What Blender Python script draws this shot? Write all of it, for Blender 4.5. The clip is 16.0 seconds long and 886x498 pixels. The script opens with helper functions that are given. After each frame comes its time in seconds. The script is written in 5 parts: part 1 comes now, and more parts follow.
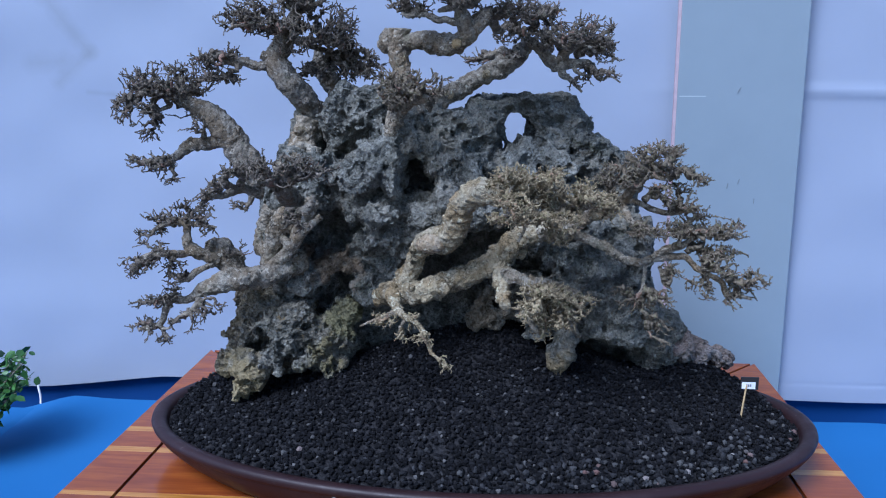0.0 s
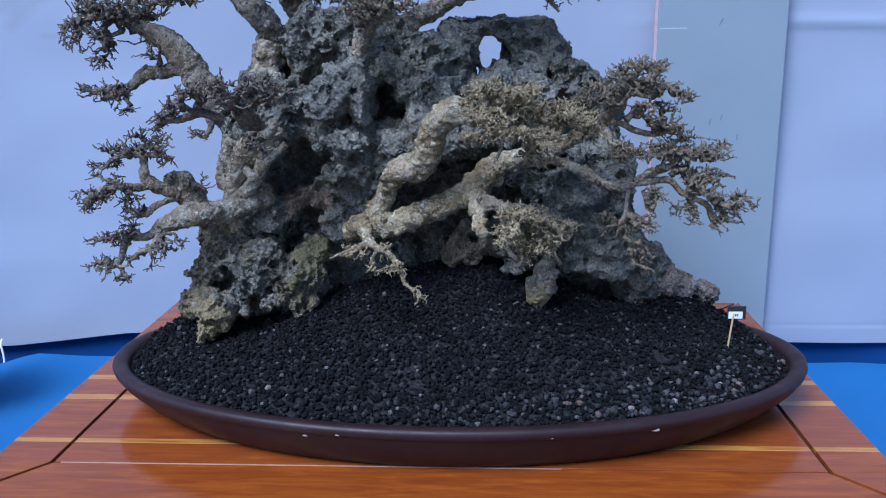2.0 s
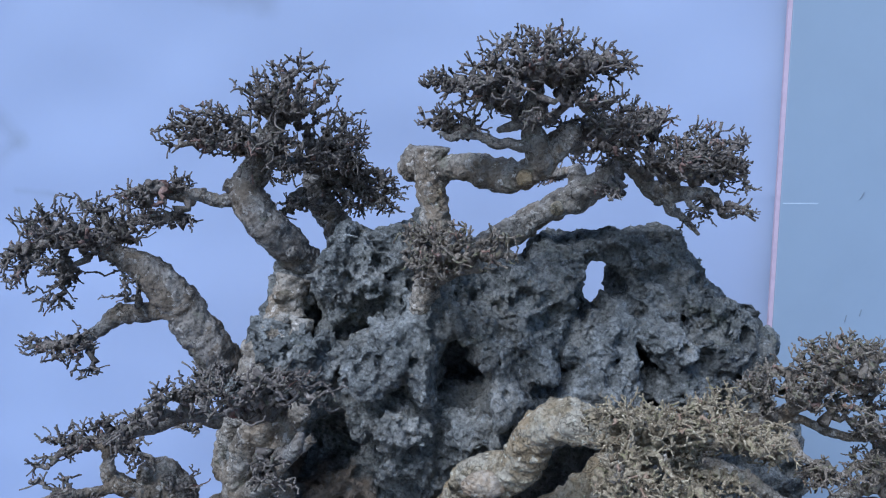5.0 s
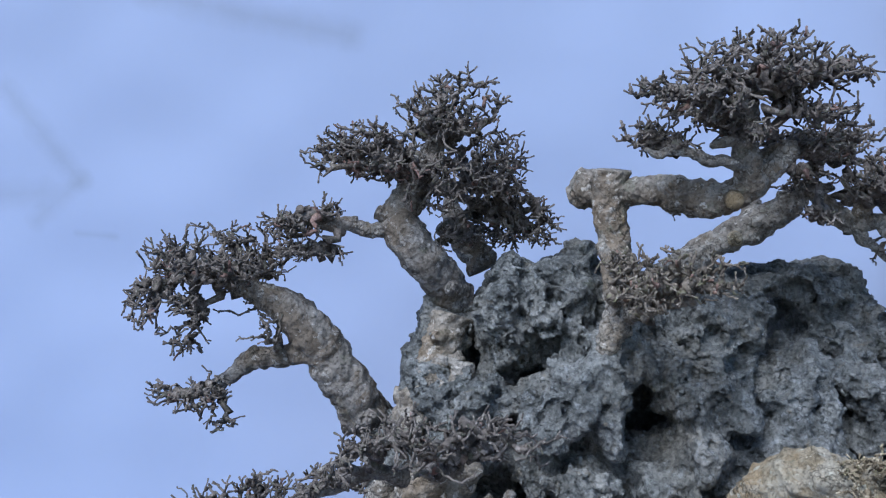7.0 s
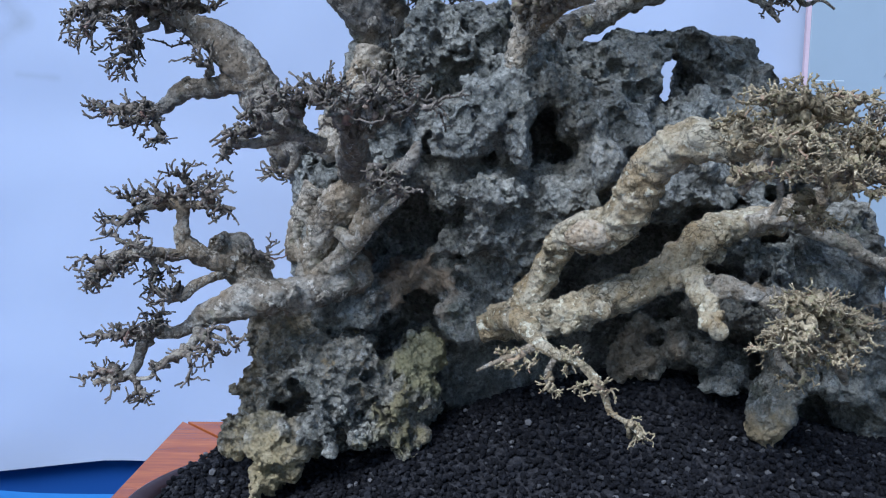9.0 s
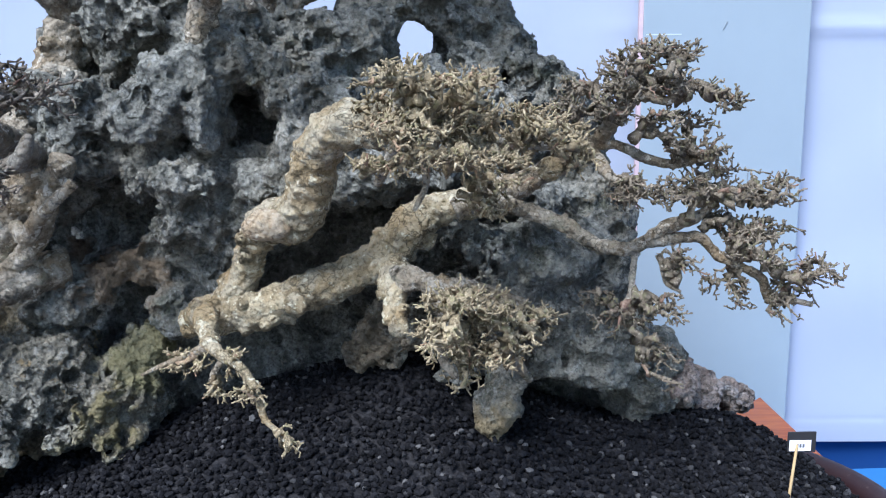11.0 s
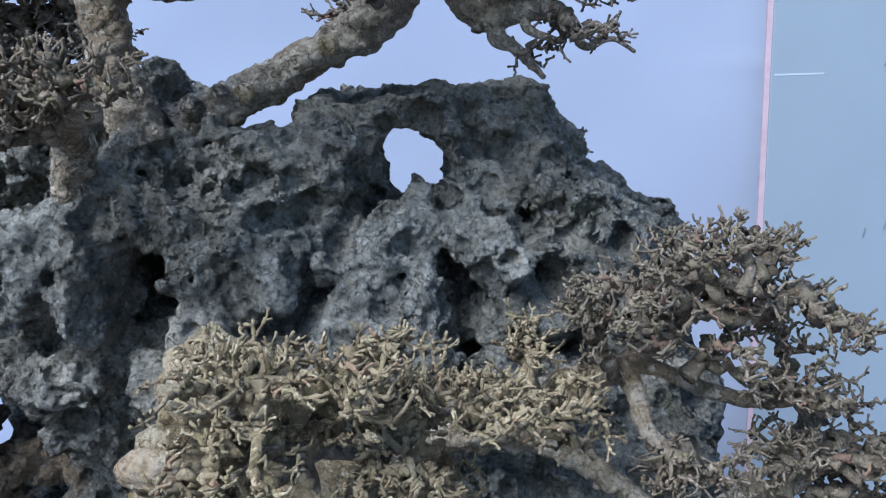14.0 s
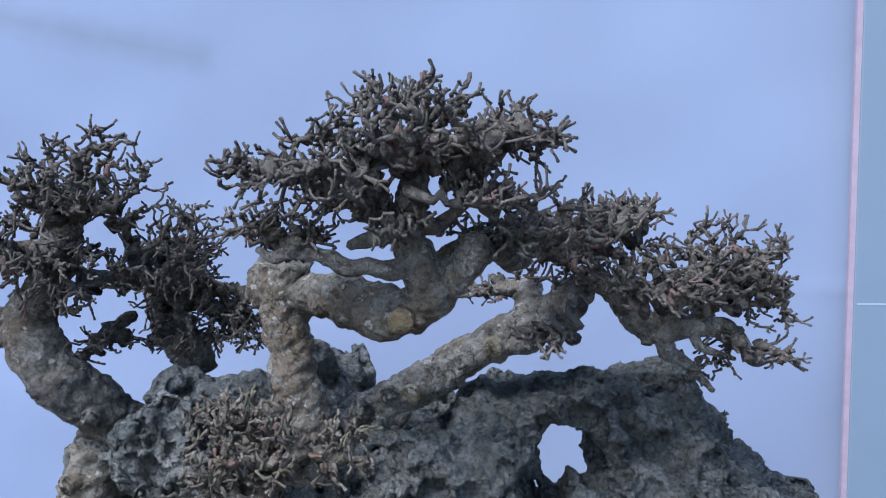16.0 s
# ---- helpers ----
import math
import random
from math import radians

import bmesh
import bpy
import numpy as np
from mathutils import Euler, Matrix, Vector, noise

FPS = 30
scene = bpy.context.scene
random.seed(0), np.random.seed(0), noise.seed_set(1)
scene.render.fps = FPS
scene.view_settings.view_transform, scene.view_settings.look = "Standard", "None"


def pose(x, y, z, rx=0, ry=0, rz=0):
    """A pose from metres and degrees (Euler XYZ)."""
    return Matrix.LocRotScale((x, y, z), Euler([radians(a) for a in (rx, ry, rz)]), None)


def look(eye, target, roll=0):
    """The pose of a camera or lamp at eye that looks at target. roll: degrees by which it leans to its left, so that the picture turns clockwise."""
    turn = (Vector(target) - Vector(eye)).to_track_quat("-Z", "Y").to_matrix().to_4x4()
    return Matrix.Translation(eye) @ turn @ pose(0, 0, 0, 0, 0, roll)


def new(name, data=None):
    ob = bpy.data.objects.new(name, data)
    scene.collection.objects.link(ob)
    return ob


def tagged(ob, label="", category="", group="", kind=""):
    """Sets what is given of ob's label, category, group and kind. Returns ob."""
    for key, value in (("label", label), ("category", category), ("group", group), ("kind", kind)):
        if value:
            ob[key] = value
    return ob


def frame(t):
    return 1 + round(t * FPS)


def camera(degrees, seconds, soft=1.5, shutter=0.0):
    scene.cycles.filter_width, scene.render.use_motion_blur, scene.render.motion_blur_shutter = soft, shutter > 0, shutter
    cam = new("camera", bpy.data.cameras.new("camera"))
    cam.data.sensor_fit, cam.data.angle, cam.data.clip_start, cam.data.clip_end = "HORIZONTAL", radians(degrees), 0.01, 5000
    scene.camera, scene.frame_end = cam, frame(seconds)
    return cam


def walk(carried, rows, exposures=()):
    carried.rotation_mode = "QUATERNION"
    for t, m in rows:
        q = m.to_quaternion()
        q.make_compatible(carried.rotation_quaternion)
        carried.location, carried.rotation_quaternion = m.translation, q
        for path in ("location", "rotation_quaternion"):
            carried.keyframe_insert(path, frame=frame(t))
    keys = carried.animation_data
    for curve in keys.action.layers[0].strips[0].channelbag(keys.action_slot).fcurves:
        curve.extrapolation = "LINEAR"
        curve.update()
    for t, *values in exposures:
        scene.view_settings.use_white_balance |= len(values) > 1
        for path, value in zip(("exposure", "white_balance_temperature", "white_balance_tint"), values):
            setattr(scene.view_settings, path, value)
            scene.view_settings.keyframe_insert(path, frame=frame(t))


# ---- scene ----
cam = camera(55.1, 16.0, soft=1.1)
METRES, EYE, TILT, LEAN, TURN = 2.6, 0.74, 0.0, 0.0, 4.5
ROWS = [
    (0.0, 0, 0, 0, -0.01, -12.02, 0.03),
    (0.5, 0.0036, 0.0234, -0.021, -0.24, -12.1, 0.97),
    (1.0, 0.0064, 0.0171, -0.0389, -0.72, -12.87, 1.43),
    (1.5, 0.0016, 0.0067, -0.0408, -1.5, -13.95, 1.17),
    (2.0, 0.0038, 0.0219, -0.0354, -1.58, -13.86, 0.7),
    (2.5, 0.0079, 0.0446, -0.0185, -0.36, -13.34, 0.54),
    (3.0, 0.0003, 0.0648, 0.0022, 0.39, -13, 0.91),
    (3.5, -0.022, 0.0975, 0.0216, -0.48, -12.95, 0.95),
    (4.0, -0.0367, 0.1327, 0.0336, -1.84, -12.75, 0.39),
    (4.2, -0.0322, 0.1512, 0.0412, -1.79, -12.34, 0.3),
    (6.3, -0.0763, 0.2745, 0.0502, 1.38, -6.24, 0.24),
    (6.5, -0.0935, 0.2707, 0.0473, 0.69, -6.16, 0.31),
    (7.0, -0.1131, 0.2608, 0.0319, -1.52, -5.92, 0.29),
    (7.5, -0.1184, 0.2462, 0.0074, -3.22, -6.6, -0.56),
    (8.0, -0.116, 0.2318, -0.0236, -3.88, -7.24, -1.04),
    (8.5, -0.113, 0.219, -0.0541, -3.94, -7.23, -1.16),
    (9.0, -0.099, 0.219, -0.0811, -4.52, -6.94, -0.69),
    (9.5, -0.0635, 0.2154, -0.0957, -5.5, -7.59, -0.34),
    (10.0, -0.0235, 0.2016, -0.0912, -5.7, -8.61, -0.29),
    (10.2, -0.0128, 0.2024, -0.0849, -5.67, -9.13, -0.09),
    (12.3, 0.1062, 0.3268, -0.0593, -1.61, -12.33, 1.53),
    (12.5, 0.1134, 0.3372, -0.0587, -0.61, -12.79, 1.59),
    (13.0, 0.1178, 0.3593, -0.0498, 2.01, -13.4, 1.6),
    (13.5, 0.1092, 0.3634, -0.028, 3.92, -13.4, 1.8),
    (14.0, 0.0961, 0.3654, -0.008, 5.1, -13.11, 2.09),
    (14.5, 0.0869, 0.3634, 0.0176, 5.62, -11.38, 1.77),
    (15.0, 0.0845, 0.3627, 0.0396, 5.51, -8.59, 1.35),
    (15.5, 0.0696, 0.368, 0.0509, 5.38, -6.88, 1.34),
    (16.0, 0.0371, 0.369, 0.0586, 4.17, -6.06, 0.94),
]
walk(cam, [(t, pose(0, 0, EYE, TILT, LEAN, TURN) @ pose(METRES * x, METRES * y, METRES * z, 90 + pitch, roll, yaw)) for t, x, y, z, yaw, pitch, roll in ROWS], exposures=[(0.0, 0.05, 4950, 14), (2.0, 0.05, 4950, 14), (3.5, 0.08, 4900, 14), (4.0, 0.12, 4900, 13), (6.5, 0.15, 5050, 16), (7.0, 0.22, 5100, 14), (8.0, 0.32, 5100, 14), (8.5, 0.46, 5150, 12), (9.0, 0.41, 5150, 11), (9.5, 0.82, 5250, 11), (10.0, 0.93, 5500, 11), (12.5, 0.86, 5600, 12), (13.0, 0.86, 5750, 12), (13.5, 0.78, 5750, 12), (14.0, 0.46, 5400, 11), (14.5, 0.32, 5200, 12), (15.0, 0.02, 5100, 12), (15.5, -0.08, 5050, 12), (16.0, 0.2, 5150, 14)])

# ---- world, sun, exposure ----
world = bpy.data.worlds.new("sky")
scene.world = world
world.use_nodes = True
wn = world.node_tree.nodes
sky = wn.new("ShaderNodeTexSky")
sky.sky_type, sky.sun_disc = "NISHITA", False
sky.sun_elevation, sky.sun_rotation = radians(51), radians(215)
world.node_tree.links.new(sky.outputs[0], wn["Background"].inputs[0])
wn["Background"].inputs[1].default_value = 0.15
sun = new("sun", bpy.data.lights.new("sun", "SUN"))
sun.data.energy, sun.data.angle, sun.data.color = 4.2, radians(32), (1.0, 0.965, 0.93)
sun.matrix_world = look((-1.45, -0.8, 3.65), (0, 1.6, 0.3))
tagged(sun, kind="structure")

# ---- materials ----


class Nodes:
    """Short hand for building one node material."""

    def __init__(self, name):
        self.mat = bpy.data.materials.new(name)
        self.mat.use_nodes = True
        self.tree = self.mat.node_tree
        self.bsdf = self.tree.nodes["Principled BSDF"]

    def add(self, kind, **inputs):
        n = self.tree.nodes.new("ShaderNode" + kind)
        for key, v in inputs.items():
            self.put(n.inputs[key.replace("_", " ")], v)
        return n

    def put(self, socket, v):
        if hasattr(v, "is_output") or isinstance(v, bpy.types.NodeSocket):
            self.tree.links.new(v, socket)
        else:
            socket.default_value = v

    def coord(self, scale=(1, 1, 1), kind="Object"):
        m = self.add("Mapping", Vector=self.add("TexCoord").outputs[kind])
        m.inputs["Scale"].default_value = scale
        return m.outputs[0]

    def noise(self, scale, detail=4, rough=0.55, vec=None, out=0, distortion=0.0):
        n = self.add("TexNoise", Scale=scale, Detail=detail, Roughness=rough, Distortion=distortion)
        self.put(n.inputs["Vector"], self.coord() if vec is None else vec)
        return n.outputs[out]

    def voronoi(self, scale, vec=None, feature="F1"):
        n = self.add("TexVoronoi", Scale=scale)
        n.feature = feature
        self.put(n.inputs["Vector"], self.coord() if vec is None else vec)
        return n.outputs[0]

    def ramp(self, fac, *stops):
        n = self.add("ValToRGB", Fac=fac)
        el = n.color_ramp.elements
        while len(el) < len(stops):
            el.new(0.5)
        for e, (p, c) in zip(el, stops):
            e.position = p
            e.color = (c, c, c, 1) if isinstance(c, (int, float)) else (*c, 1)
        return n.outputs[0]

    def mix(self, fac, a, b, mode="MIX"):
        n = self.tree.nodes.new("ShaderNodeMix")
        n.data_type, n.blend_type = "RGBA", mode
        self.put(n.inputs[0], fac)
        for i, v in ((6, a), (7, b)):
            self.put(n.inputs[i], (*v, 1) if isinstance(v, tuple) else v)
        return n.outputs[2]

    def math(self, op, a, b=0.0):
        n = self.add("Math")
        n.operation = op
        self.put(n.inputs[0], a), self.put(n.inputs[1], b)
        return n.outputs[0]

    def bump(self, height, strength=0.5, distance=0.01, normal=None):
        n = self.add("Bump", Height=height, Strength=strength, Distance=distance)
        if normal is not None:
            self.put(n.inputs["Normal"], normal)
        return n.outputs[0]

    def done(self, color, rough=0.7, normal=None, spec=0.5):
        self.put(self.bsdf.inputs["Base Color"], (*color, 1) if isinstance(color, tuple) else color)
        self.put(self.bsdf.inputs["Roughness"], rough)
        self.put(self.bsdf.inputs["Specular IOR Level"], spec)
        if normal is not None:
            self.put(self.bsdf.inputs["Normal"], normal)
        return self.mat


def rock_material(name, dark, mid, pale, warm_tone, warm_amount, stains=()):
    n = Nodes(name)
    base = n.ramp(n.noise(24, 8, 0.72), (0.36, dark), (0.5, mid), (0.64, pale))
    streak = n.ramp(n.noise(30, 6, 0.65, n.coord((1, 1, 0.3)), 0, 0.5), (0.40, 0.45), (0.54, 0.0))
    c = n.mix(streak, base, tuple(v * 1.15 for v in dark))
    warm = n.ramp(n.noise(6.0, 5, 0.65), (0.48, 0.0), (0.68, 1.0))
    c = n.mix(n.math("MULTIPLY", warm, warm_amount), c, warm_tone)
    rust = n.ramp(n.noise(42, 6, 0.7, distortion=0.5), (0.60, 0.0), (0.67, 0.7))
    c = n.mix(rust, c, warm_tone)
    crust = n.ramp(n.noise(75, 6, 0.75), (0.54, 0.0), (0.62, 1.0))
    c = n.mix(n.math("MULTIPLY", crust, 0.45), c, (0.45, 0.46, 0.425))
    specks = n.ramp(n.noise(210, 4, 0.65), (0.40, 1.0), (0.47, 0.0))
    c = n.mix(n.math("MULTIPLY", specks, 0.42), c, (0.045, 0.05, 0.046))
    moss = n.ramp(n.noise(13, 6, 0.7, out=0, distortion=0.6), (0.58, 0.0), (0.72, 1.0))
    c = n.mix(n.math("MULTIPLY", moss, 0.4), c, (0.14, 0.15, 0.07))
    pos = n.add("NewGeometry").outputs["Position"]
    for place, reach, tone in stains:
        d = n.add("VectorMath")
        d.operation = "DISTANCE"
        n.put(d.inputs[0], pos), n.put(d.inputs[1], place)
        ragged = n.math("ADD", n.math("DIVIDE", d.outputs["Value"], reach), n.math("MULTIPLY", n.math("SUBTRACT", n.noise(40, 5), 0.5), 1.6))
        c = n.mix(n.ramp(ragged, (0.55, 0.75), (1.0, 0.0)), c, tone)
    b1 = n.bump(n.noise(70, 8, 0.8), 1.0, 0.013)
    b2 = n.bump(n.voronoi(170), 0.8, 0.007, b1)
    return n.done(c, 0.95, b2, 0.2)


def bark_material(name, dark, mid, pale, pale_amount=0.5):
    n = Nodes(name)
    c = n.ramp(n.noise(55, 8, 0.72), (0.34, dark), (0.48, mid), (0.68, pale))
    brown = n.ramp(n.noise(11, 5, 0.6), (0.45, 0.0), (0.62, 0.7))
    c = n.mix(brown, c, tuple(v * k for v, k in zip(mid, (0.98, 0.84, 0.66))))
    patch = n.ramp(n.noise(24, 7, 0.72, distortion=0.6), (0.52, 0.0), (0.56, 1.0))
    c = n.mix(n.math("MULTIPLY", patch, pale_amount), c, tuple(0.72 * v + 0.28 * g for v, g in zip(pale, (0.50, 0.50, 0.46))))
    green = n.ramp(n.noise(33, 5, 0.7), (0.58, 0.0), (0.66, 0.4))
    c = n.mix(green, c, (0.20, 0.21, 0.13))
    spots = n.ramp(n.noise(85, 4, 0.6), (0.60, 0.0), (0.63, 0.8))
    c = n.mix(spots, c, tuple(min(0.7, v * 1.15 + 0.06) for v in pale))
    specks = n.ramp(n.noise(260, 4, 0.65), (0.38, 1.0), (0.46, 0.0))
    c = n.mix(n.math("MULTIPLY", specks, 0.38), c, tuple(v * 0.3 for v in dark))
    flakes = n.voronoi(60, n.mix(0.03, n.coord(), n.noise(60, 3, 0.6, out=1)), "DISTANCE_TO_EDGE")
    crack = n.ramp(flakes, (0.0, 1.0), (0.07, 0.0))
    where = n.ramp(n.noise(16, 4), (0.47, 0.0), (0.6, 1.0))
    crack = n.math("MULTIPLY", crack, where)
    c = n.mix(n.math("MULTIPLY", crack, 0.7), c, tuple(v * 0.35 for v in dark))
    b1 = n.bump(n.noise(110, 8, 0.75), 1.0, 0.010)
    b2 = n.bump(n.voronoi(190), 0.7, 0.004, b1)
    b2 = n.bump(n.math("SUBTRACT", 1.0, crack), 0.8, 0.002, b2)
    return n.done(c, 0.92, b2, 0.2)


def twig_material(name, dark, pale, bud):
    n = Nodes(name)
    info = n.add("NewGeometry").outputs["Random Per Island"]
    c = n.mix(n.ramp(info, (0.0, 0.0), (0.9, 0.8)), dark, pale)
    c = n.mix(n.ramp(n.noise(38, 6, 0.7), (0.42, 0.0), (0.62, 0.8)), c, pale)
    c = n.mix(n.ramp(n.noise(90, 5, 0.7), (0.38, 0.7), (0.50, 0.0)), c, tuple(v * 0.5 for v in dark))
    c = n.mix(n.ramp(n.noise(120, 4, 0.7, distortion=0.4), (0.54, 0.0), (0.62, 0.55)), c, bud)
    lichen = n.ramp(n.noise(190, 3, 0.6), (0.58, 0.0), (0.64, 0.6))
    c = n.mix(lichen, c, tuple(min(0.75, v * 1.5 + 0.06) for v in pale))
    c = n.mix(n.ramp(info, (0.965, 0.0), (0.97, 0.4)), c, (0.30, 0.14, 0.10))
    b = n.bump(n.noise(210, 4, 0.7), 0.8, 0.004)
    return n.done(c, 0.9, n.bump(n.noise(480, 4, 0.75), 0.8, 0.002, b), 0.15)


def gravel_material():
    n = Nodes("black_lava_gravel")
    r = n.add("NewGeometry").outputs["Random Per Island"]
    c = n.ramp(r, (0.0, (0.0035, 0.0035, 0.004)), (0.7, (0.0065, 0.0065, 0.008)), (0.93, (0.019, 0.019, 0.021)), (0.985, (0.05, 0.049, 0.048)), (0.997, (0.12, 0.115, 0.11)))
    c = n.mix(n.ramp(n.noise(260, 4, 0.7), (0.45, 0.0), (0.75, 0.3)), c, (0.035, 0.035, 0.037))
    return n.done(c, 0.9, n.bump(n.noise(420, 4, 0.7), 0.7, 0.002), 0.12)


def grey_gravel_material():
    n = Nodes("grey_gravel")
    r = n.add("NewGeometry").outputs["Random Per Island"]
    c = n.ramp(r, (0.0, (0.015, 0.015, 0.017)), (0.6, (0.04, 0.04, 0.042)), (0.9, (0.085, 0.083, 0.08)), (0.96, (0.12, 0.07, 0.06)), (1.0, (0.26, 0.25, 0.24)))
    return n.done(c, 0.9, n.bump(n.noise(420, 4, 0.7), 0.7, 0.002), 0.2)


def soil_material():
    n = Nodes("dark_soil")
    c = n.ramp(n.noise(150, 5, 0.7), (0.35, (0.008, 0.008, 0.009)), (0.7, (0.035, 0.034, 0.036)))
    return n.done(c, 0.95, n.bump(n.voronoi(130), 0.9, 0.006), 0.2)


def glaze_material():
    n = Nodes("dark_brown_stoneware")
    c = n.ramp(n.noise(9, 5, 0.6), (0.3, (0.017, 0.008, 0.009)), (0.7, (0.028, 0.014, 0.015)))
    scuff = n.ramp(n.noise(55, 6, 0.7), (0.63, 0.0), (0.74, 0.5))
    c = n.mix(scuff, c, (0.13, 0.10, 0.095))
    rough = n.ramp(n.noise(30, 4, 0.6), (0.3, 0.36), (0.7, 0.55))
    return n.done(c, rough, n.bump(n.noise(120, 4, 0.6), 0.12, 0.002), 0.3)


def wood_material(name):
    n = Nodes(name)
    g = n.noise(7, 7, 0.6, n.coord((1.1, 9, 9)), 0, 0.8)
    fine = n.noise(30, 5, 0.65, n.coord((0.9, 14, 14)))
    c = n.ramp(g, (0.25, (0.15, 0.030, 0.004)), (0.45, (0.23, 0.052, 0.006)), (0.6, (0.30, 0.078, 0.008)), (0.8, (0.40, 0.125, 0.014)))
    c = n.mix(n.ramp(fine, (0.3, 0.3), (0.6, 0.0)), c, (0.15, 0.036, 0.008))
    rnd = n.add("ObjectInfo").outputs["Random"]
    c = n.mix(n.math("MULTIPLY", rnd, 0.4), c, (0.20, 0.055, 0.022))
    knot = n.voronoi(2.3, n.coord((1.0, 2.2, 1)))
    c = n.mix(n.ramp(knot, (0.03, 0.85), (0.09, 0.0)), c, (0.06, 0.014, 0.004))
    b = n.bump(g, 0.06, 0.004)
    m = n.done(c, n.ramp(fine, (0.3, 0.12), (0.7, 0.22)), b, 0.35)
    n.put(n.bsdf.inputs["Coat Weight"], 0.15)
    n.put(n.bsdf.inputs["Coat Roughness"], 0.08)
    return m


def sapwood_material():
    n = Nodes("yellow_sapwood")
    g = n.noise(9, 6, 0.6, n.coord((1.0, 12, 12)), 0, 0.6)
    c = n.ramp(g, (0.25, (0.25, 0.09, 0.015)), (0.5, (0.43, 0.19, 0.033)), (0.75, (0.50, 0.26, 0.06)))
    m = n.done(c, 0.18, n.bump(g, 0.06, 0.004), 0.5)
    n.put(n.bsdf.inputs["Coat Weight"], 0.15)
    n.put(n.bsdf.inputs["Coat Roughness"], 0.08)
    return m


def cloth_material(name, color, weave=900, through_light=0.35, shadow_lines=()):
    n = Nodes(name)
    c = n.mix(n.ramp(n.noise(3, 4, 0.6), (0.35, 0.0), (0.7, 0.12)), color, tuple(v * 0.75 for v in color))
    pos = n.add("NewGeometry").outputs["Position"]
    for (ax, az), (bx, bz), width, depth in shadow_lines:
        # soft grey line on the sheet, a painted shadow of something behind it
        sep = n.add("SeparateXYZ", Vector=pos)
        length = math.hypot(bx - ax, bz - az)
        ux, uz = (bx - ax) / length, (bz - az) / length
        dx, dz = n.math("SUBTRACT", sep.outputs[0], ax), n.math("SUBTRACT", sep.outputs[2], az)
        along = n.math("ADD", n.math("MULTIPLY", dx, ux), n.math("MULTIPLY", dz, uz))
        clamp = n.math("MINIMUM", n.math("MAXIMUM", along, 0.0), length)
        over = n.math("SUBTRACT", along, clamp)
        side = n.math("SUBTRACT", n.math("MULTIPLY", dx, uz), n.math("MULTIPLY", dz, ux))
        dist = n.math("SQRT", n.math("ADD", n.math("MULTIPLY", over, over), n.math("MULTIPLY", side, side)))
        wob = n.math("ADD", dist, n.math("MULTIPLY", n.math("SUBTRACT", n.noise(25, 3), 0.5), width * 0.8))
        fac = n.ramp(n.math("DIVIDE", wob, width), (0.0, depth), (0.35, depth * 0.6), (1.0, 0.0))
        c = n.mix(fac, c, (0.25, 0.26, 0.27))
    normal = n.bump(n.noise(weave, 2), 0.08, 0.001)
    n.done(c, 0.85, normal, 0.2)
    if through_light:
        t = n.add("BsdfTranslucent", Color=c)
        mixer = n.add("MixShader", Fac=through_light)
        n.put(mixer.inputs[1], n.bsdf.outputs[0])
        n.put(mixer.inputs[2], t.outputs[0])
        n.put(n.tree.nodes["Material Output"].inputs[0], mixer.outputs[0])
    return n.mat


def plain_material(name, color, rough=0.6, var=0.15, scale=40):
    n = Nodes(name)
    c = n.mix(n.ramp(n.noise(scale, 5, 0.6), (0.35, 0.0), (0.7, 1.0)), color, tuple(v * (1 - var) for v in color))
    return n.done(c, rough, n.bump(n.noise(scale * 6, 3), 0.1, 0.001), 0.4)


def leaf_material():
    n = Nodes("green_leaf")
    r = n.add("NewGeometry").outputs["Random Per Island"]
    return n.done(n.mix(r, (0.02, 0.07, 0.015), (0.06, 0.15, 0.03)), 0.4, n.bump(n.noise(80, 3), 0.3, 0.002), 0.5)


ROCK = rock_material("weathered_limestone", (0.082, 0.084, 0.072), (0.24, 0.24, 0.205), (0.42, 0.415, 0.36), (0.27, 0.23, 0.155), 0.5, [
    ((-0.335, 1.58, 0.362), 0.06, (0.33, 0.24, 0.15)), ((-0.37, 1.62, 0.40), 0.05, (0.12, 0.075, 0.045)), ((-0.379, 1.50, 0.341), 0.06, (0.22, 0.19, 0.14)), ((-0.327, 1.52, 0.368), 0.05, (0.34, 0.26, 0.16)), ((-0.284, 1.50, 0.319), 0.075, (0.19, 0.17, 0.13)), ((0.09, 1.53, 0.17), 0.06, (0.38, 0.29, 0.15)), ((-0.055, 1.60, 0.26), 0.075, (0.30, 0.235, 0.15))])
FOOT = rock_material("porous_tan_stone", (0.065, 0.064, 0.052), (0.22, 0.213, 0.175), (0.45, 0.435, 0.36), (0.33, 0.24, 0.115), 0.7, [
    ((-0.53, 1.47, 0.15), 0.09, (0.40, 0.32, 0.16)), ((-0.37, 1.48, 0.17), 0.05, (0.34, 0.29, 0.13)), ((-0.32, 1.60, 0.26), 0.06, (0.30, 0.27, 0.13)), ((-0.375, 1.49, 0.145), 0.018, (0.30, 0.12, 0.07)), ((-0.33, 1.52, 0.2), 0.06, (0.26, 0.22, 0.10)), ((-0.44, 1.45, 0.10), 0.04, (0.22, 0.09, 0.05))])
STONE = rock_material("reddish_stone", (0.16, 0.125, 0.105), (0.40, 0.32, 0.265), (0.55, 0.48, 0.42), (0.30, 0.15, 0.105), 0.9)
BARK_GREY = bark_material("grey_bark", (0.07, 0.063, 0.051), (0.212, 0.19, 0.152), (0.385, 0.35, 0.28), 0.4)
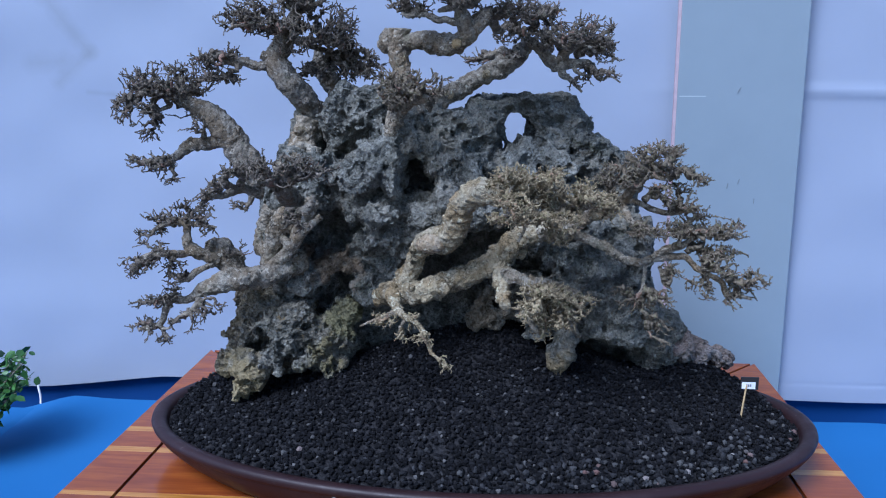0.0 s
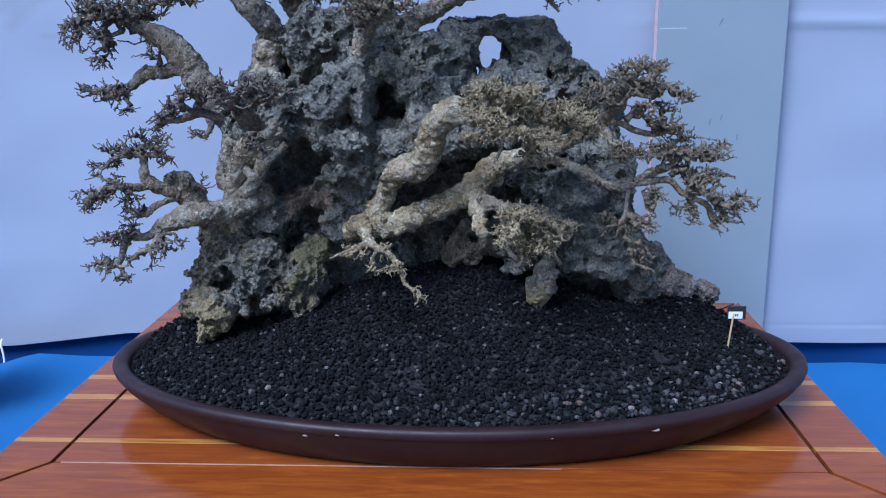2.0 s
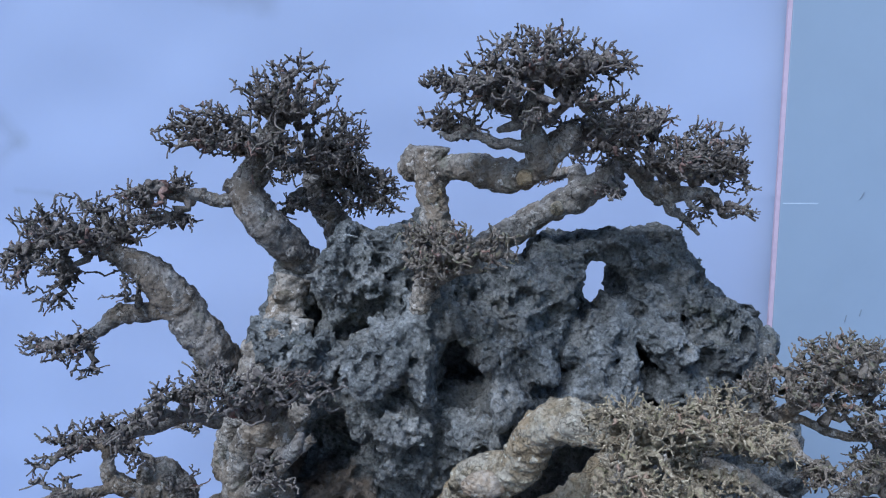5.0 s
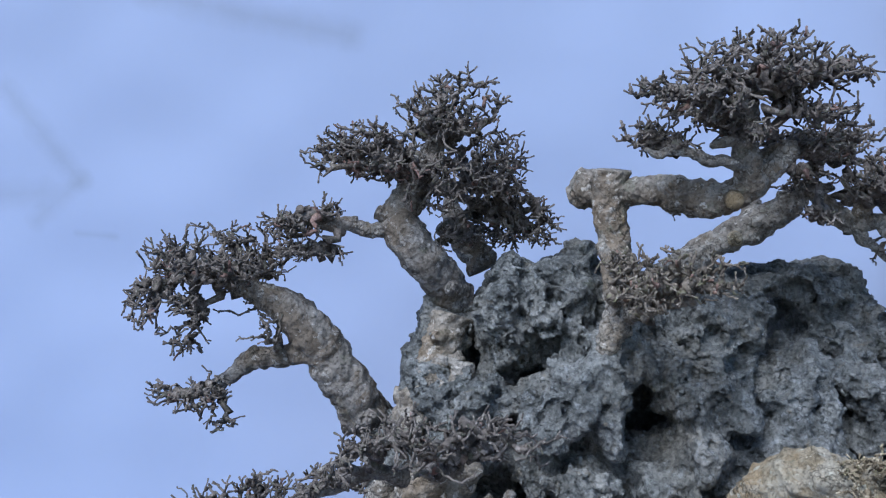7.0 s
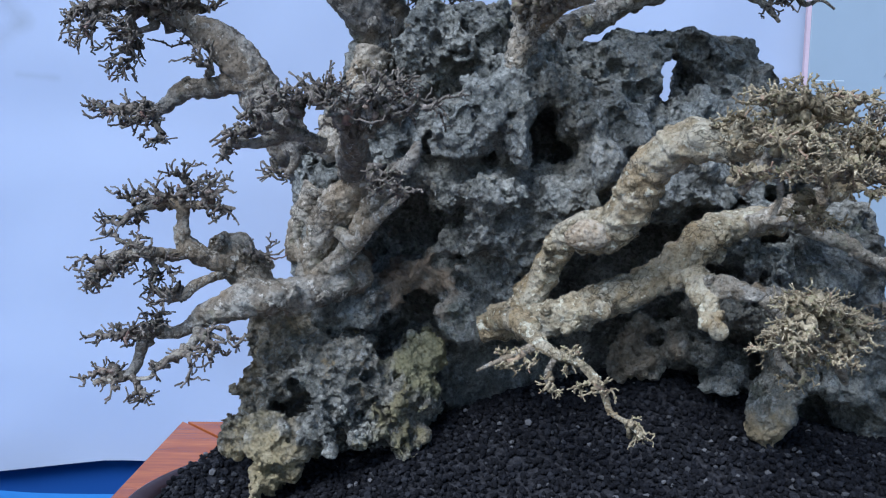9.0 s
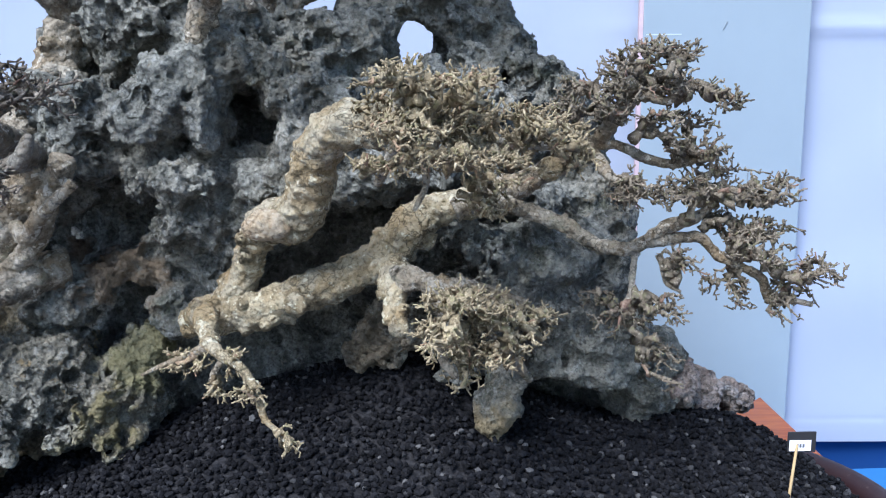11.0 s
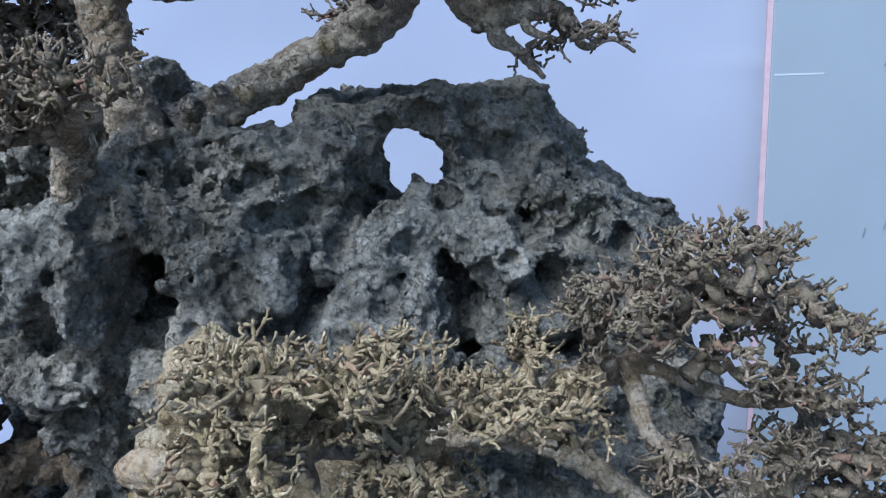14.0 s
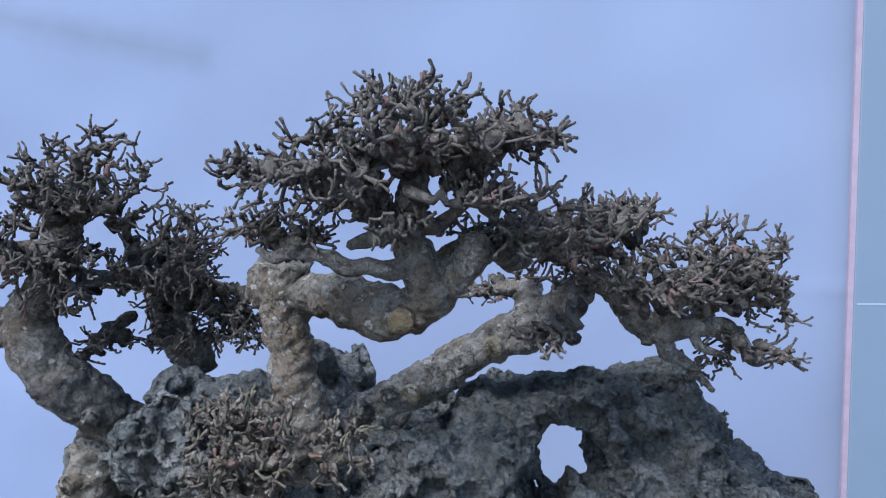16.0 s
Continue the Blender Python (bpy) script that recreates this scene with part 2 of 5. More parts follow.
BARK_PALE = bark_material("pale_bark", (0.12, 0.10, 0.072), (0.30, 0.255, 0.182), (0.52, 0.465, 0.36), 0.55)
BARK_ASH = bark_material("ash_bark", (0.11, 0.096, 0.073), (0.275, 0.24, 0.182), (0.49, 0.445, 0.35), 0.5)
BARK_CREAM = bark_material("cream_bark", (0.15, 0.122, 0.074), (0.385, 0.318, 0.195), (0.58, 0.515, 0.36), 0.4)
TWIG_GREY = twig_material("grey_twigs", (0.060, 0.050, 0.039), (0.225, 0.19, 0.148), (0.13, 0.135, 0.085))
TWIG_BROWN = twig_material("brown_twigs", (0.088, 0.07, 0.05), (0.265, 0.222, 0.16), (0.19, 0.19, 0.09))
TWIG_TAN = twig_material("tan_twigs", (0.14, 0.104, 0.06), (0.41, 0.338, 0.208), (0.25, 0.24, 0.11))
CUT = bark_material("sawn_wood", (0.24, 0.17, 0.10), (0.46, 0.36, 0.23), (0.60, 0.52, 0.39), 0.4)
GRAVEL, SOIL, GLAZE = gravel_material(), soil_material(), glaze_material()
GREY_GRAVEL = grey_gravel_material()
WOOD, SAP = wood_material("varnished_red_wood"), sapwood_material()
GROOVE = plain_material("dark_groove", (0.03, 0.012, 0.006), 0.6)
# the grey lines put shadows of cords behind the cloth into its colour
WHITE_CLOTH = cloth_material("white_backdrop_cloth", (0.44, 0.49, 0.59), shadow_lines=[
    ((-1.37, 0.98), (-1.215, 0.785), 0.035, 0.24), ((-1.215, 0.785), (-1.32, 0.70), 0.03, 0.22), ((-1.40, 0.755), (-1.30, 0.76), 0.04, 0.2),
    ((-1.23, 0.672), (-1.14, 0.665), 0.012, 0.2), ((-1.05, 1.17), (-0.62, 1.075), 0.04, 0.28)])
PANEL_MAT = plain_material("pale_grey_board", (0.235, 0.285, 0.318), 0.6, 0.06, 5)
TRIM = plain_material("faded_pink_edge", (0.47, 0.36, 0.38), 0.8)
TAPE = plain_material("dull_white_tape", (0.42, 0.48, 0.51), 0.8)
SMUDGE = plain_material("grey_scratch", (0.2, 0.23, 0.25), 0.8)
BLUE_CLOTH = cloth_material("bright_blue_cloth", (0.028, 0.125, 0.32), through_light=0)
NAVY_CLOTH = cloth_material("dark_blue_cloth", (0.01, 0.05, 0.2), through_light=0)
EARTH = plain_material("bare_earth", (0.18, 0.15, 0.12), 0.95, 0.4, 3)
LEAF = leaf_material()
BLACK = plain_material("black_plastic", (0.02, 0.02, 0.022), 0.5)
PAPER = plain_material("white_paper", (0.75, 0.76, 0.8), 0.8, 0.05)
STICK = plain_material("pale_bamboo", (0.5, 0.36, 0.18), 0.7, 0.3)
SCRATCH = plain_material("scuffed_varnish", (0.46, 0.27, 0.18), 0.6, 0.3)
CHIP = plain_material("bare_clay", (0.4, 0.36, 0.34), 0.9, 0.4)
INK = plain_material("grey_ink", (0.12, 0.12, 0.13), 0.8)

# ---- geometry tools ----
rng = np.random.default_rng(7)


def hash3(i, j, k, seed):
    """Repeatable pseudo-random numbers from 0 to 1 for whole-number cells."""
    h = (i.astype(np.uint32) * np.uint32(374761393) + j.astype(np.uint32) * np.uint32(668265263)
         + k.astype(np.uint32) * np.uint32(2147483647) + np.uint32(seed * 97531 + 13))
    h = (h ^ (h >> np.uint32(13))) * np.uint32(1274126177)
    h ^= h >> np.uint32(16)
    return (h & np.uint32(0xFFFFFF)).astype(np.float64) / 0xFFFFFF


def soft_noise(p, size, seed=0):
    """Smooth value noise, -1 to 1, with features of the given size in metres."""
    q = np.asarray(p, float) / size + 1000.0
    c = np.floor(q).astype(np.int64)
    f = q - c
    f = f * f * (3 - 2 * f)
    out = 0
    for dx in (0, 1):
        for dy in (0, 1):
            for dz in (0, 1):
                w = (f[:, 0] if dx else 1 - f[:, 0]) * (f[:, 1] if dy else 1 - f[:, 1]) * (f[:, 2] if dz else 1 - f[:, 2])
                out = out + w * hash3(c[:, 0] + dx, c[:, 1] + dy, c[:, 2] + dz, seed)
    return out * 2 - 1


def mesh_object(name, verts, faces, material, parent=None, smooth=True, label=""):
    me = bpy.data.meshes.new(name)
    verts = np.asarray(verts, float)
    if isinstance(faces, np.ndarray):
        n, k = faces.shape
        me.vertices.add(len(verts)), me.loops.add(n * k), me.polygons.add(n)
        me.vertices.foreach_set("co", verts.ravel())
        me.loops.foreach_set("vertex_index", faces.ravel().astype(np.int32))
        me.polygons.foreach_set("loop_start", np.arange(0, n * k, k, dtype=np.int32))
        me.update(calc_edges=True)
        me.validate()
    else:
        me.from_pydata([tuple(v) for v in verts], [], faces)
    me.polygons.foreach_set("use_smooth", [smooth] * len(me.polygons))
    me.materials.append(material)
    ob = new(name, me)
    ob.parent = parent
    if label:
        tagged(ob, label)
    return ob


def part(name, bm, material, parent, label="", smooth=False):
    me = bpy.data.meshes.new(name)
    bmesh.ops.recalc_face_normals(bm, faces=bm.faces)
    bm.to_mesh(me)
    bm.free()
    me.polygons.foreach_set("use_smooth", [smooth] * len(me.polygons))
    me.materials.append(material)
    ob = new(name, me)
    ob.parent = parent
    if label:
        tagged(ob, label)
    return ob


def thing(name, label, category, at=(0, 0, 0), group="", kind=""):
    ob = new(name)
    ob.empty_display_size = 0.05
    ob.location = at
    return tagged(ob, label, category, group, kind)


def box(x0, x1, y0, y1, z0, z1, bevel=0.0, segments=2):
    bm = bmesh.new()
    bmesh.ops.create_cube(bm, size=1)
    for v in bm.verts:
        v.co = ((x0 + x1) / 2 + v.co.x * (x1 - x0), (y0 + y1) / 2 + v.co.y * (y1 - y0), (z0 + z1) / 2 + v.co.z * (z1 - z0))
    if bevel:
        bmesh.ops.bevel(bm, geom=bm.edges[:], offset=bevel, segments=segments, affect="EDGES", profile=0.5)
    return bm


def prism(points, z0, z1, bevel=0.0):
    """An upright slab over a plan outline."""
    bm = bmesh.new()
    low = [bm.verts.new((x, y, z0)) for x, y in points]
    high = [bm.verts.new((x, y, z1)) for x, y in points]
    bm.faces.new(low[::-1]), bm.faces.new(high)
    for i in range(len(points)):
        j = (i + 1) % len(points)
        bm.faces.new((low[i], low[j], high[j], high[i]))
    if bevel:
        bmesh.ops.bevel(bm, geom=[e for e in bm.edges if abs(e.verts[0].co.z - e.verts[1].co.z) < 1e-6 and e.verts[0].co.z > (z0 + z1) / 2],
                        offset=bevel, segments=2, affect="EDGES", profile=0.5)
    return bm


def smooth_path(points, step):
    """Catmull-Rom through rows of x, y, z, r."""
    p = np.array(points, float)
    p = np.vstack([2 * p[0] - p[1], p, 2 * p[-1] - p[-2]])
    out = []
    for i in range(1, len(p) - 2):
        n = max(2, int(np.linalg.norm(p[i + 1, :3] - p[i, :3]) / step))
        t = np.linspace(0, 1, n, endpoint=False)[:, None]
        a, b, c, d = p[i - 1], p[i], p[i + 1], p[i + 2]
        out.append(0.5 * (2 * b + (c - a) * t + (2 * a - 5 * b + 4 * c - d) * t ** 2 + (3 * b - a - 3 * c + d) * t ** 3))
    out.append(p[-2][None])
    out = np.vstack(out)
    out[:, 3] = np.maximum(out[:, 3], 0.0006)
    return out


def tube(path, sides, round_end=True):
    """Rings along a path of x, y, z, r; vertices and quads, with closed ends."""
    pts, rad = path[:, :3], path[:, 3]
    n = len(pts)
    tang = np.gradient(pts, axis=0)
    tang /= np.linalg.norm(tang, axis=1)[:, None] + 1e-9
    u = np.cross(tang[0], (0.3, 0.5, 0.81))
    u /= np.linalg.norm(u) + 1e-9
    ang = np.arange(sides) * 2 * math.pi / sides
    rings = []
    for i in range(n):
        u = u - tang[i] * np.dot(u, tang[i])
        u /= np.linalg.norm(u) + 1e-9
        w = np.cross(tang[i], u)
        rings.append(pts[i] + rad[i] * (np.cos(ang)[:, None] * u + np.sin(ang)[:, None] * w))
    end = pts[-1] + tang[-1] * rad[-1] * (0.6 if round_end else 0.05)
    verts = np.vstack(rings + [pts[0][None], end[None]])
    i = np.arange(n - 1)[:, None] * sides
    j = np.arange(sides)[None]
    k = (j + 1) % sides
    quads = np.stack([i + j, i + k, i + sides + k, i + sides + j], -1).reshape(-1, 4)
    j, k = j[0], k[0]
    a, b = n * sides, n * sides + 1
    caps = np.vstack([np.stack([k, j, np.full(sides, a), np.full(sides, a)], -1),
                      np.stack([(n - 1) * sides + j, (n - 1) * sides + k, np.full(sides, b), np.full(sides, b)], -1)])
    return verts, quads, caps[:, :3]


def tubes_object(name, paths, sides, material, parent, label=""):
    """Many tubes in one mesh, all as triangles."""
    vs, fs, off = [], [], 0
    for p in paths:
        v, q, c = tube(p, sides(p) if callable(sides) else sides)
        tri = np.vstack([q[:, [0, 1, 2]], q[:, [0, 2, 3]], c])
        vs.append(v), fs.append(tri + off)
        off += len(v)
    return mesh_object(name, np.vstack(vs), np.vstack(fs), material, parent, True, label)


# ---- rock as a field of solid lumps with hollows, meshed by surface nets ----
class Field:
    def __init__(self, low, high, cell):
        self.low, self.cell = np.array(low), cell
        self.n = np.ceil((np.array(high) - low) / cell).astype(int) + 1
        self.f = np.full(self.n, 0.08, np.float32)
        self.axes = [low[i] + np.arange(self.n[i]) * cell for i in range(3)]

    def local(self, c, reach):
        s = [slice(max(0, int((c[i] - reach[i] - self.low[i]) / self.cell)), max(0, int((c[i] + reach[i] - self.low[i]) / self.cell) + 2)) for i in range(3)]
        x, y, z = (self.axes[i][s[i]].astype(np.float32) for i in range(3))
        return tuple(s), x[:, None, None], y[None, :, None], z[None, None, :]

    def lump(self, x, y, z, rx, ry, rz, cut=False, soft=0.018):
        reach = np.array((rx, ry, rz)) + 0.09
        s, X, Y, Z = self.local((x, y, z), reach)
        if 0 in self.f[s].shape:
            return
        X, Y, Z = X - x, Y - y, Z - z
        k0 = np.sqrt((X / rx) ** 2 + (Y / ry) ** 2 + (Z / rz) ** 2)
        k1 = np.sqrt((X / rx ** 2) ** 2 + (Y / ry ** 2) ** 2 + (Z / rz ** 2) ** 2) + 1e-6
        d = np.minimum(k0 * (k0 - 1) / k1, 0.09)
        f = self.f[s]
        if cut:
            h = np.maximum(soft - np.abs(f + d), 0) / soft
            self.f[s] = np.maximum(f, -d) + h * h * soft / 4
        else:
            h = np.maximum(soft - np.abs(f - d), 0) / soft
            self.f[s] = np.minimum(f, d) - h * h * soft / 4

    def noise(self, size, amount, r, ridged=False):
        """Adds smooth lattice noise, stretched up to the grid one axis at a time."""
        m = [int(self.n[i] * self.cell / size) + 4 for i in range(3)]
        a = r.uniform(-1, 1, m).astype(np.float32)
        for i in range(3):
            q = np.arange(self.n[i]) * self.cell / size
            c = q.astype(int)
            t = (q - c).astype(np.float32)
            w = [((1 - t) ** 3) / 6, (3 * t ** 3 - 6 * t ** 2 + 4) / 6, (-3 * t ** 3 + 3 * t ** 2 + 3 * t + 1) / 6, t ** 3 / 6]
            shape = [1, 1, 1]
            shape[i] = -1
            a = sum(np.take(a, c + k, axis=i) * w[k].reshape(shape) for k in range(4))
        a *= 2.2
        if ridged:
            a = 1 - 3 * np.abs(a)
        self.f += amount * a

    def mesh(self):
        f = self.f
        f[0], f[-1], f[:, 0], f[:, -1], f[:, :, 0], f[:, :, -1] = (0.05,) * 6
        inside = f < 0
        n = np.array(f.shape) - 1
        count = np.zeros(n, np.int8)
        for dx in (0, 1):
            for dy in (0, 1):
                for dz in (0, 1):
                    count += inside[dx:n[0] + dx, dy:n[1] + dy, dz:n[2] + dz]
        cells = np.argwhere((count > 0) & (count < 8))
        index = np.full(n, -1, np.int64)
        index[tuple(cells.T)] = np.arange(len(cells))
        total, hits = np.zeros((len(cells), 3)), np.zeros(len(cells))
        corners = [np.array((a, b, c)) for a in (0, 1) for b in (0, 1) for c in (0, 1)]
        for a in corners:
            for axis in range(3):
                if a[axis]:
                    continue
                b = a.copy()
                b[axis] = 1
                fa, fb = f[tuple((cells + a).T)], f[tuple((cells + b).T)]
                cross = (fa < 0) != (fb < 0)
                t = np.where(cross, fa / np.where(cross, fa - fb, 1), 0)
                p = np.tile(a.astype(float), (len(cells), 1))
                p[:, axis] = t
                total += p * cross[:, None]
                hits += cross
        verts = self.low + (cells + total / hits[:, None]) * self.cell
        quads = []
        for axis in range(3):
            u, w = (axis + 1) % 3, (axis + 2) % 3
            lo = [slice(None)] * 3
            hi = [slice(None)] * 3
            lo[axis], hi[axis] = slice(0, -1), slice(1, None)
            a, b = inside[tuple(lo)], inside[tuple(hi)]
            for way in (0, 1):
                e = np.argwhere((a & ~b) if way else (~a & b))
                e = e[(e[:, u] > 0) & (e[:, w] > 0) & (e[:, u] < n[u]) & (e[:, w] < n[w])]
                q = []
                for du, dw in ((0, 0), (1, 0), (1, 1), (0, 1)):
                    c = e.copy()
                    c[:, u] -= du
                    c[:, w] -= dw
                    q.append(index[tuple(c.T)])
                q = np.stack(q, -1)
                quads.append(q if way else q[:, ::-1])
        quads = np.vstack(quads)
        return verts, quads[(quads >= 0).all(1)]


def keep_large(verts, quads):
    """Drops loose crumbs: keeps the largest connected shell."""
    label = np.arange(len(verts))
    for _ in range(400):
        m = label[quads].min(1)
        before = label.copy()
        for k in range(4):
            np.minimum.at(label, quads[:, k], m)
        label = label[label]
        if (label == before).all():
            break
    best = np.bincount(label[quads[:, 0]]).argmax()
    quads = quads[label[quads[:, 0]] == best]
    used, inv = np.unique(quads, return_inverse=True)
    return verts[used], inv.reshape(-1, 4)


# ---- ground, platform, backdrop ----
bm = bmesh.new()
bmesh.ops.create_grid(bm, x_segments=40, y_segments=40, size=60)
for v in bm.verts:
    v.co.z = -0.96
tagged(part("ground", bm, EARTH, None), "bare trodden earth under the display", "ground", kind="structure")

WALL_Y = 2.36


def sheet(name, x0, x1, z0, z1, y, wave, material, parent=None, hem=None, nx=120, nz=60, seed=1, thick=0.0015):
    """An upright hanging cloth with soft folds and thickness."""
    xs, zs = np.linspace(x0, x1, nx), np.linspace(0, 1, nz) ** 1.5
    X, Z = np.meshgrid(xs, zs, indexing="ij")
    low = np.full_like(X, z0) if hem is None else np.interp(X, [h[0] for h in hem], [h[1] for h in hem])
    Z = low + (z1 - low) * Z
    p = np.stack([X.ravel(), np.zeros(X.size), Z.ravel() * 0.55], -1)
    Y = y(X.ravel()) + wave * soft_noise(p, 0.42, seed) + wave * 0.4 * soft_noise(p * (1, 1, 2), 0.16, seed + 3)
    up = (Z - low).ravel()
    Y = Y + np.clip(X.ravel() - 0.5, 0, 1) * (-0.0012 / (1 + np.exp((up - 0.048) / 0.0025)) + 0.002 * np.exp(-((up - 0.05) / 0.004) ** 2))
    if nz > 100:
        Y = Y - 0.007 * np.exp(-((Z.ravel() - 0.675 - 0.01 * np.sin(3 * X.ravel())) / 0.012) ** 2) * np.clip((X.ravel() - 0.3) / 0.5, 0, 1)
    front = np.stack([X.ravel(), Y, Z.ravel()], -1)
    i = (np.arange(nx - 1)[:, None] * nz + np.arange(nz - 1)[None]).ravel()
    quads = np.stack([i, i + nz, i + nz + 1, i + 1], -1)
    back = front + (0, thick, 0)
    n = len(front)
    return mesh_object(name, np.vstack([front, back]), np.vstack([quads, quads[:, ::-1] + n]), material, parent)


backdrop = sheet("backdrop", -3.2, 3.0, -0.16, 2.6, lambda x: WALL_Y - 0.05 * x, 0.013, WHITE_CLOTH, nz=230, hem=[(-3.2, -0.26), (-1.45, -0.245), (-1.05, -0.19), (0.0, -0.18), (0.9, -0.172), (3.0, -0.175)])
tagged(backdrop, "bluish-white backdrop cloth with faint painted shadow lines and folds", "backdrop cloth", kind="structure")
skirt = sheet("backdrop_skirt", -3.2, 3.0, -0.96, -0.12, lambda x: WALL_Y + 0.03 - 0.05 * x, 0.008, NAVY_CLOTH, seed=9)
tagged(skirt, "dark blue cloth band hanging below the white backdrop", "cloth", kind="structure")
panel = part("backdrop_panel", box(0.432, 0.752, 2.285, 2.297, -0.2, 2.4, 0.002), PANEL_MAT, None)
tagged(panel, "smooth pale grey upright board before the white cloth", "panel", kind="structure")

panel_trim = part("panel_trim", box(0.4240, 0.4318, 2.2865, 2.2965, -0.2, 2.4), TRIM, panel, "faded pinkish edge strip")
for x, z, lean in ((0.603, 0.447, 0.25), (0.646, 0.395, 0.05), (0.588, 0.684, 0.5), (0.575, 0.435, 0.2)):
    nick = box(-0.0008, 0.0008, 2.2835, 2.2855, -0.007, 0.007)
    for v in nick.verts:
        v.co = (x + v.co.x + v.co.z * lean, v.co.y, z + v.co.z)
    part("nick", nick, SMUDGE, panel, "small grey scratch")
part("tape_line", box(0.437, 0.505, 2.2846, 2.2852, 0.667, 0.6695), TAPE, panel, "thin white tape")

BENCH = -0.215


def cloth_top(x, y):
    p = np.stack([x, y, np.zeros_like(x)], -1)
    return BENCH - 0.22 * np.clip(-1.28 - x, 0, 0.5) + 0.010 * np.exp(-((x + 1.26) / 0.1) ** 2) * np.clip((y - 1.9) / 0.3, 0, 1) + 0.006 * soft_noise(p, 0.3, 21) + 0.003 * soft_noise(p, 0.11, 22)


xs, ys = np.linspace(-2.6, 2.4, 110), np.linspace(0.75, 2.27, 60)
X, Y = (a.ravel() for a in np.meshgrid(xs, ys, indexing="ij"))
i = (np.arange(109)[:, None] * 60 + np.arange(59)[None]).ravel()
top = np.stack([X, Y, cloth_top(X, Y)], -1)
platform = thing("platform", "low display platform covered with bright blue cloth", "platform", (0, 1.5, -0.96), kind="structure")
cloth = mesh_object("cloth_cover", top - (0, 1.5, -0.96), np.stack([i, i + 60, i + 61, i + 1], -1), BLUE_CLOTH, platform)
part("cloth_front", box(-2.6, 2.4, -0.76, -0.75, 0.0, 0.745), BLUE_CLOTH, platform)
part("deck", box(-2.58, 2.38, -0.74, 0.74, 0.0, 0.725), BLUE_CLOTH, platform)

# ---- table ----
TX0, TX1, TY0, TY1 = -0.792, 0.632, 1.135, 2.12
table = thing("display_table", "low varnished reddish wooden display table with routed border", "table", (-0.08, 1.62, BENCH + 0.004))
ox, oy, oz = -0.08, 1.62, BENCH + 0.004
T0, T1 = -0.045 - oz, 0.0 - oz
GX0, GX1, GY0, GY1 = -0.690, 0.528, 1.262, 2.02


def plan(*pts):
    return [(x - ox, y - oy) for x, y in pts]


gap = 0.0035
# side boards with mitred corners, then the front and back boards
rows = [1.262, 1.330, 1.345, 1.505, 1.527, 1.60, 1.622, 1.80, 2.02]
for side, (xa, xb) in enumerate(((TX0, GX0 - gap), (GX1 + gap, TX1))):
    outer, inner = (xa, xb) if side == 0 else (xb, xa)
    for a, b in zip(rows[:-1], rows[1:]):
        sap = b - a < 0.025
        part("board", prism(plan((min(xa, xb), a), (max(xa, xb), a), (max(xa, xb), b), (min(xa, xb), b)), T0, T1, 0.0004), SAP if sap else WOOD, table)
    front = plan((outer, TY0 + 0.012), (outer, rows[0]), (inner, rows[0]))
    part("corner_board", prism(front if side == 1 else front[::-1], T0, T1, 0.0004), WOOD, table)
    back = plan((outer, TY1), (inner, rows[-1]), (outer, rows[-1]))
    part("corner_board", prism(back if side == 1 else back[::-1], T0, T1, 0.0004), WOOD, table)
for a, b in zip(rows[:-1], rows[1:]):
    sap = b - a < 0.025
    part("plank", prism(plan((GX0 + gap, a + 0.0003), (GX1 - gap, a + 0.0003), (GX1 - gap, b - 0.0003), (GX0 + gap, b - 0.0003)), T0, T1, 0.0005), SAP if sap else WOOD, table)
m = 0.005
part("front_board", prism(plan((TX0 + 2 * m, TY0 + 0.012), (TX1 - 2 * m, TY0 + 0.012), (GX1 - gap, GY0 - 0.003), (GX0 + gap, GY0 - 0.003)), T0, T1, 0.001), WOOD, table)
part("back_board", prism(plan((GX0 + gap, GY1 + 0.003), (GX1 - gap, GY1 + 0.003), (TX1 - 2 * m, TY1), (TX0 + 2 * m, TY1)), T0, T1, 0.001), WOOD, table)
part("groove_bed", box(TX0 + 0.01 - ox, TX1 - 0.01 - ox, TY0 + 0.02 - oy, TY1 - 0.01 - oy, T0 - 0.012, T1 - 0.006), GROOVE, table)
part("front_edge", box(TX0 - ox, TX1 - ox, TY0 - 0.012 - oy, TY0 + 0.012 - oy, T0 - 0.004, T1 - 0.002, 0.009, 3), SAP, table, "yellow sapwood front edge")
part("scratch", box(-0.675 - ox, 0.12 - ox, 1.2585 - oy, 1.2612 - oy, T1 - 0.0004, T1 + 0.0004), SCRATCH, table, "thin pale scratch in the varnish")
part("front_apron", box(TX0 + 0.03 - ox, TX1 - 0.03 - ox, TY0 + 0.01 - oy, TY0 + 0.035 - oy, 0.05, T0 - 0.004, 0.003), WOOD, table)
part("back_apron", box(TX0 + 0.03 - ox, TX1 - 0.03 - ox, TY1 - 0.035 - oy, TY1 - 0.01 - oy, 0.05, T0, 0.003), WOOD, table)
for x in (TX0 + 0.06, TX1 - 0.06):
    part("side_apron", box(x - 0.012 - ox, x + 0.012 - ox, TY0 + 0.04 - oy, TY1 - 0.04 - oy, 0.05, T0 - 0.001, 0.003), WOOD, table)
    for y in (TY0 + 0.07, TY1 - 0.07):
        part("leg", box(x - 0.04 - ox, x + 0.04 - ox, y - 0.03 - oy, y + 0.03 - oy, 0.0, T0 - 0.002, 0.006), WOOD, table)

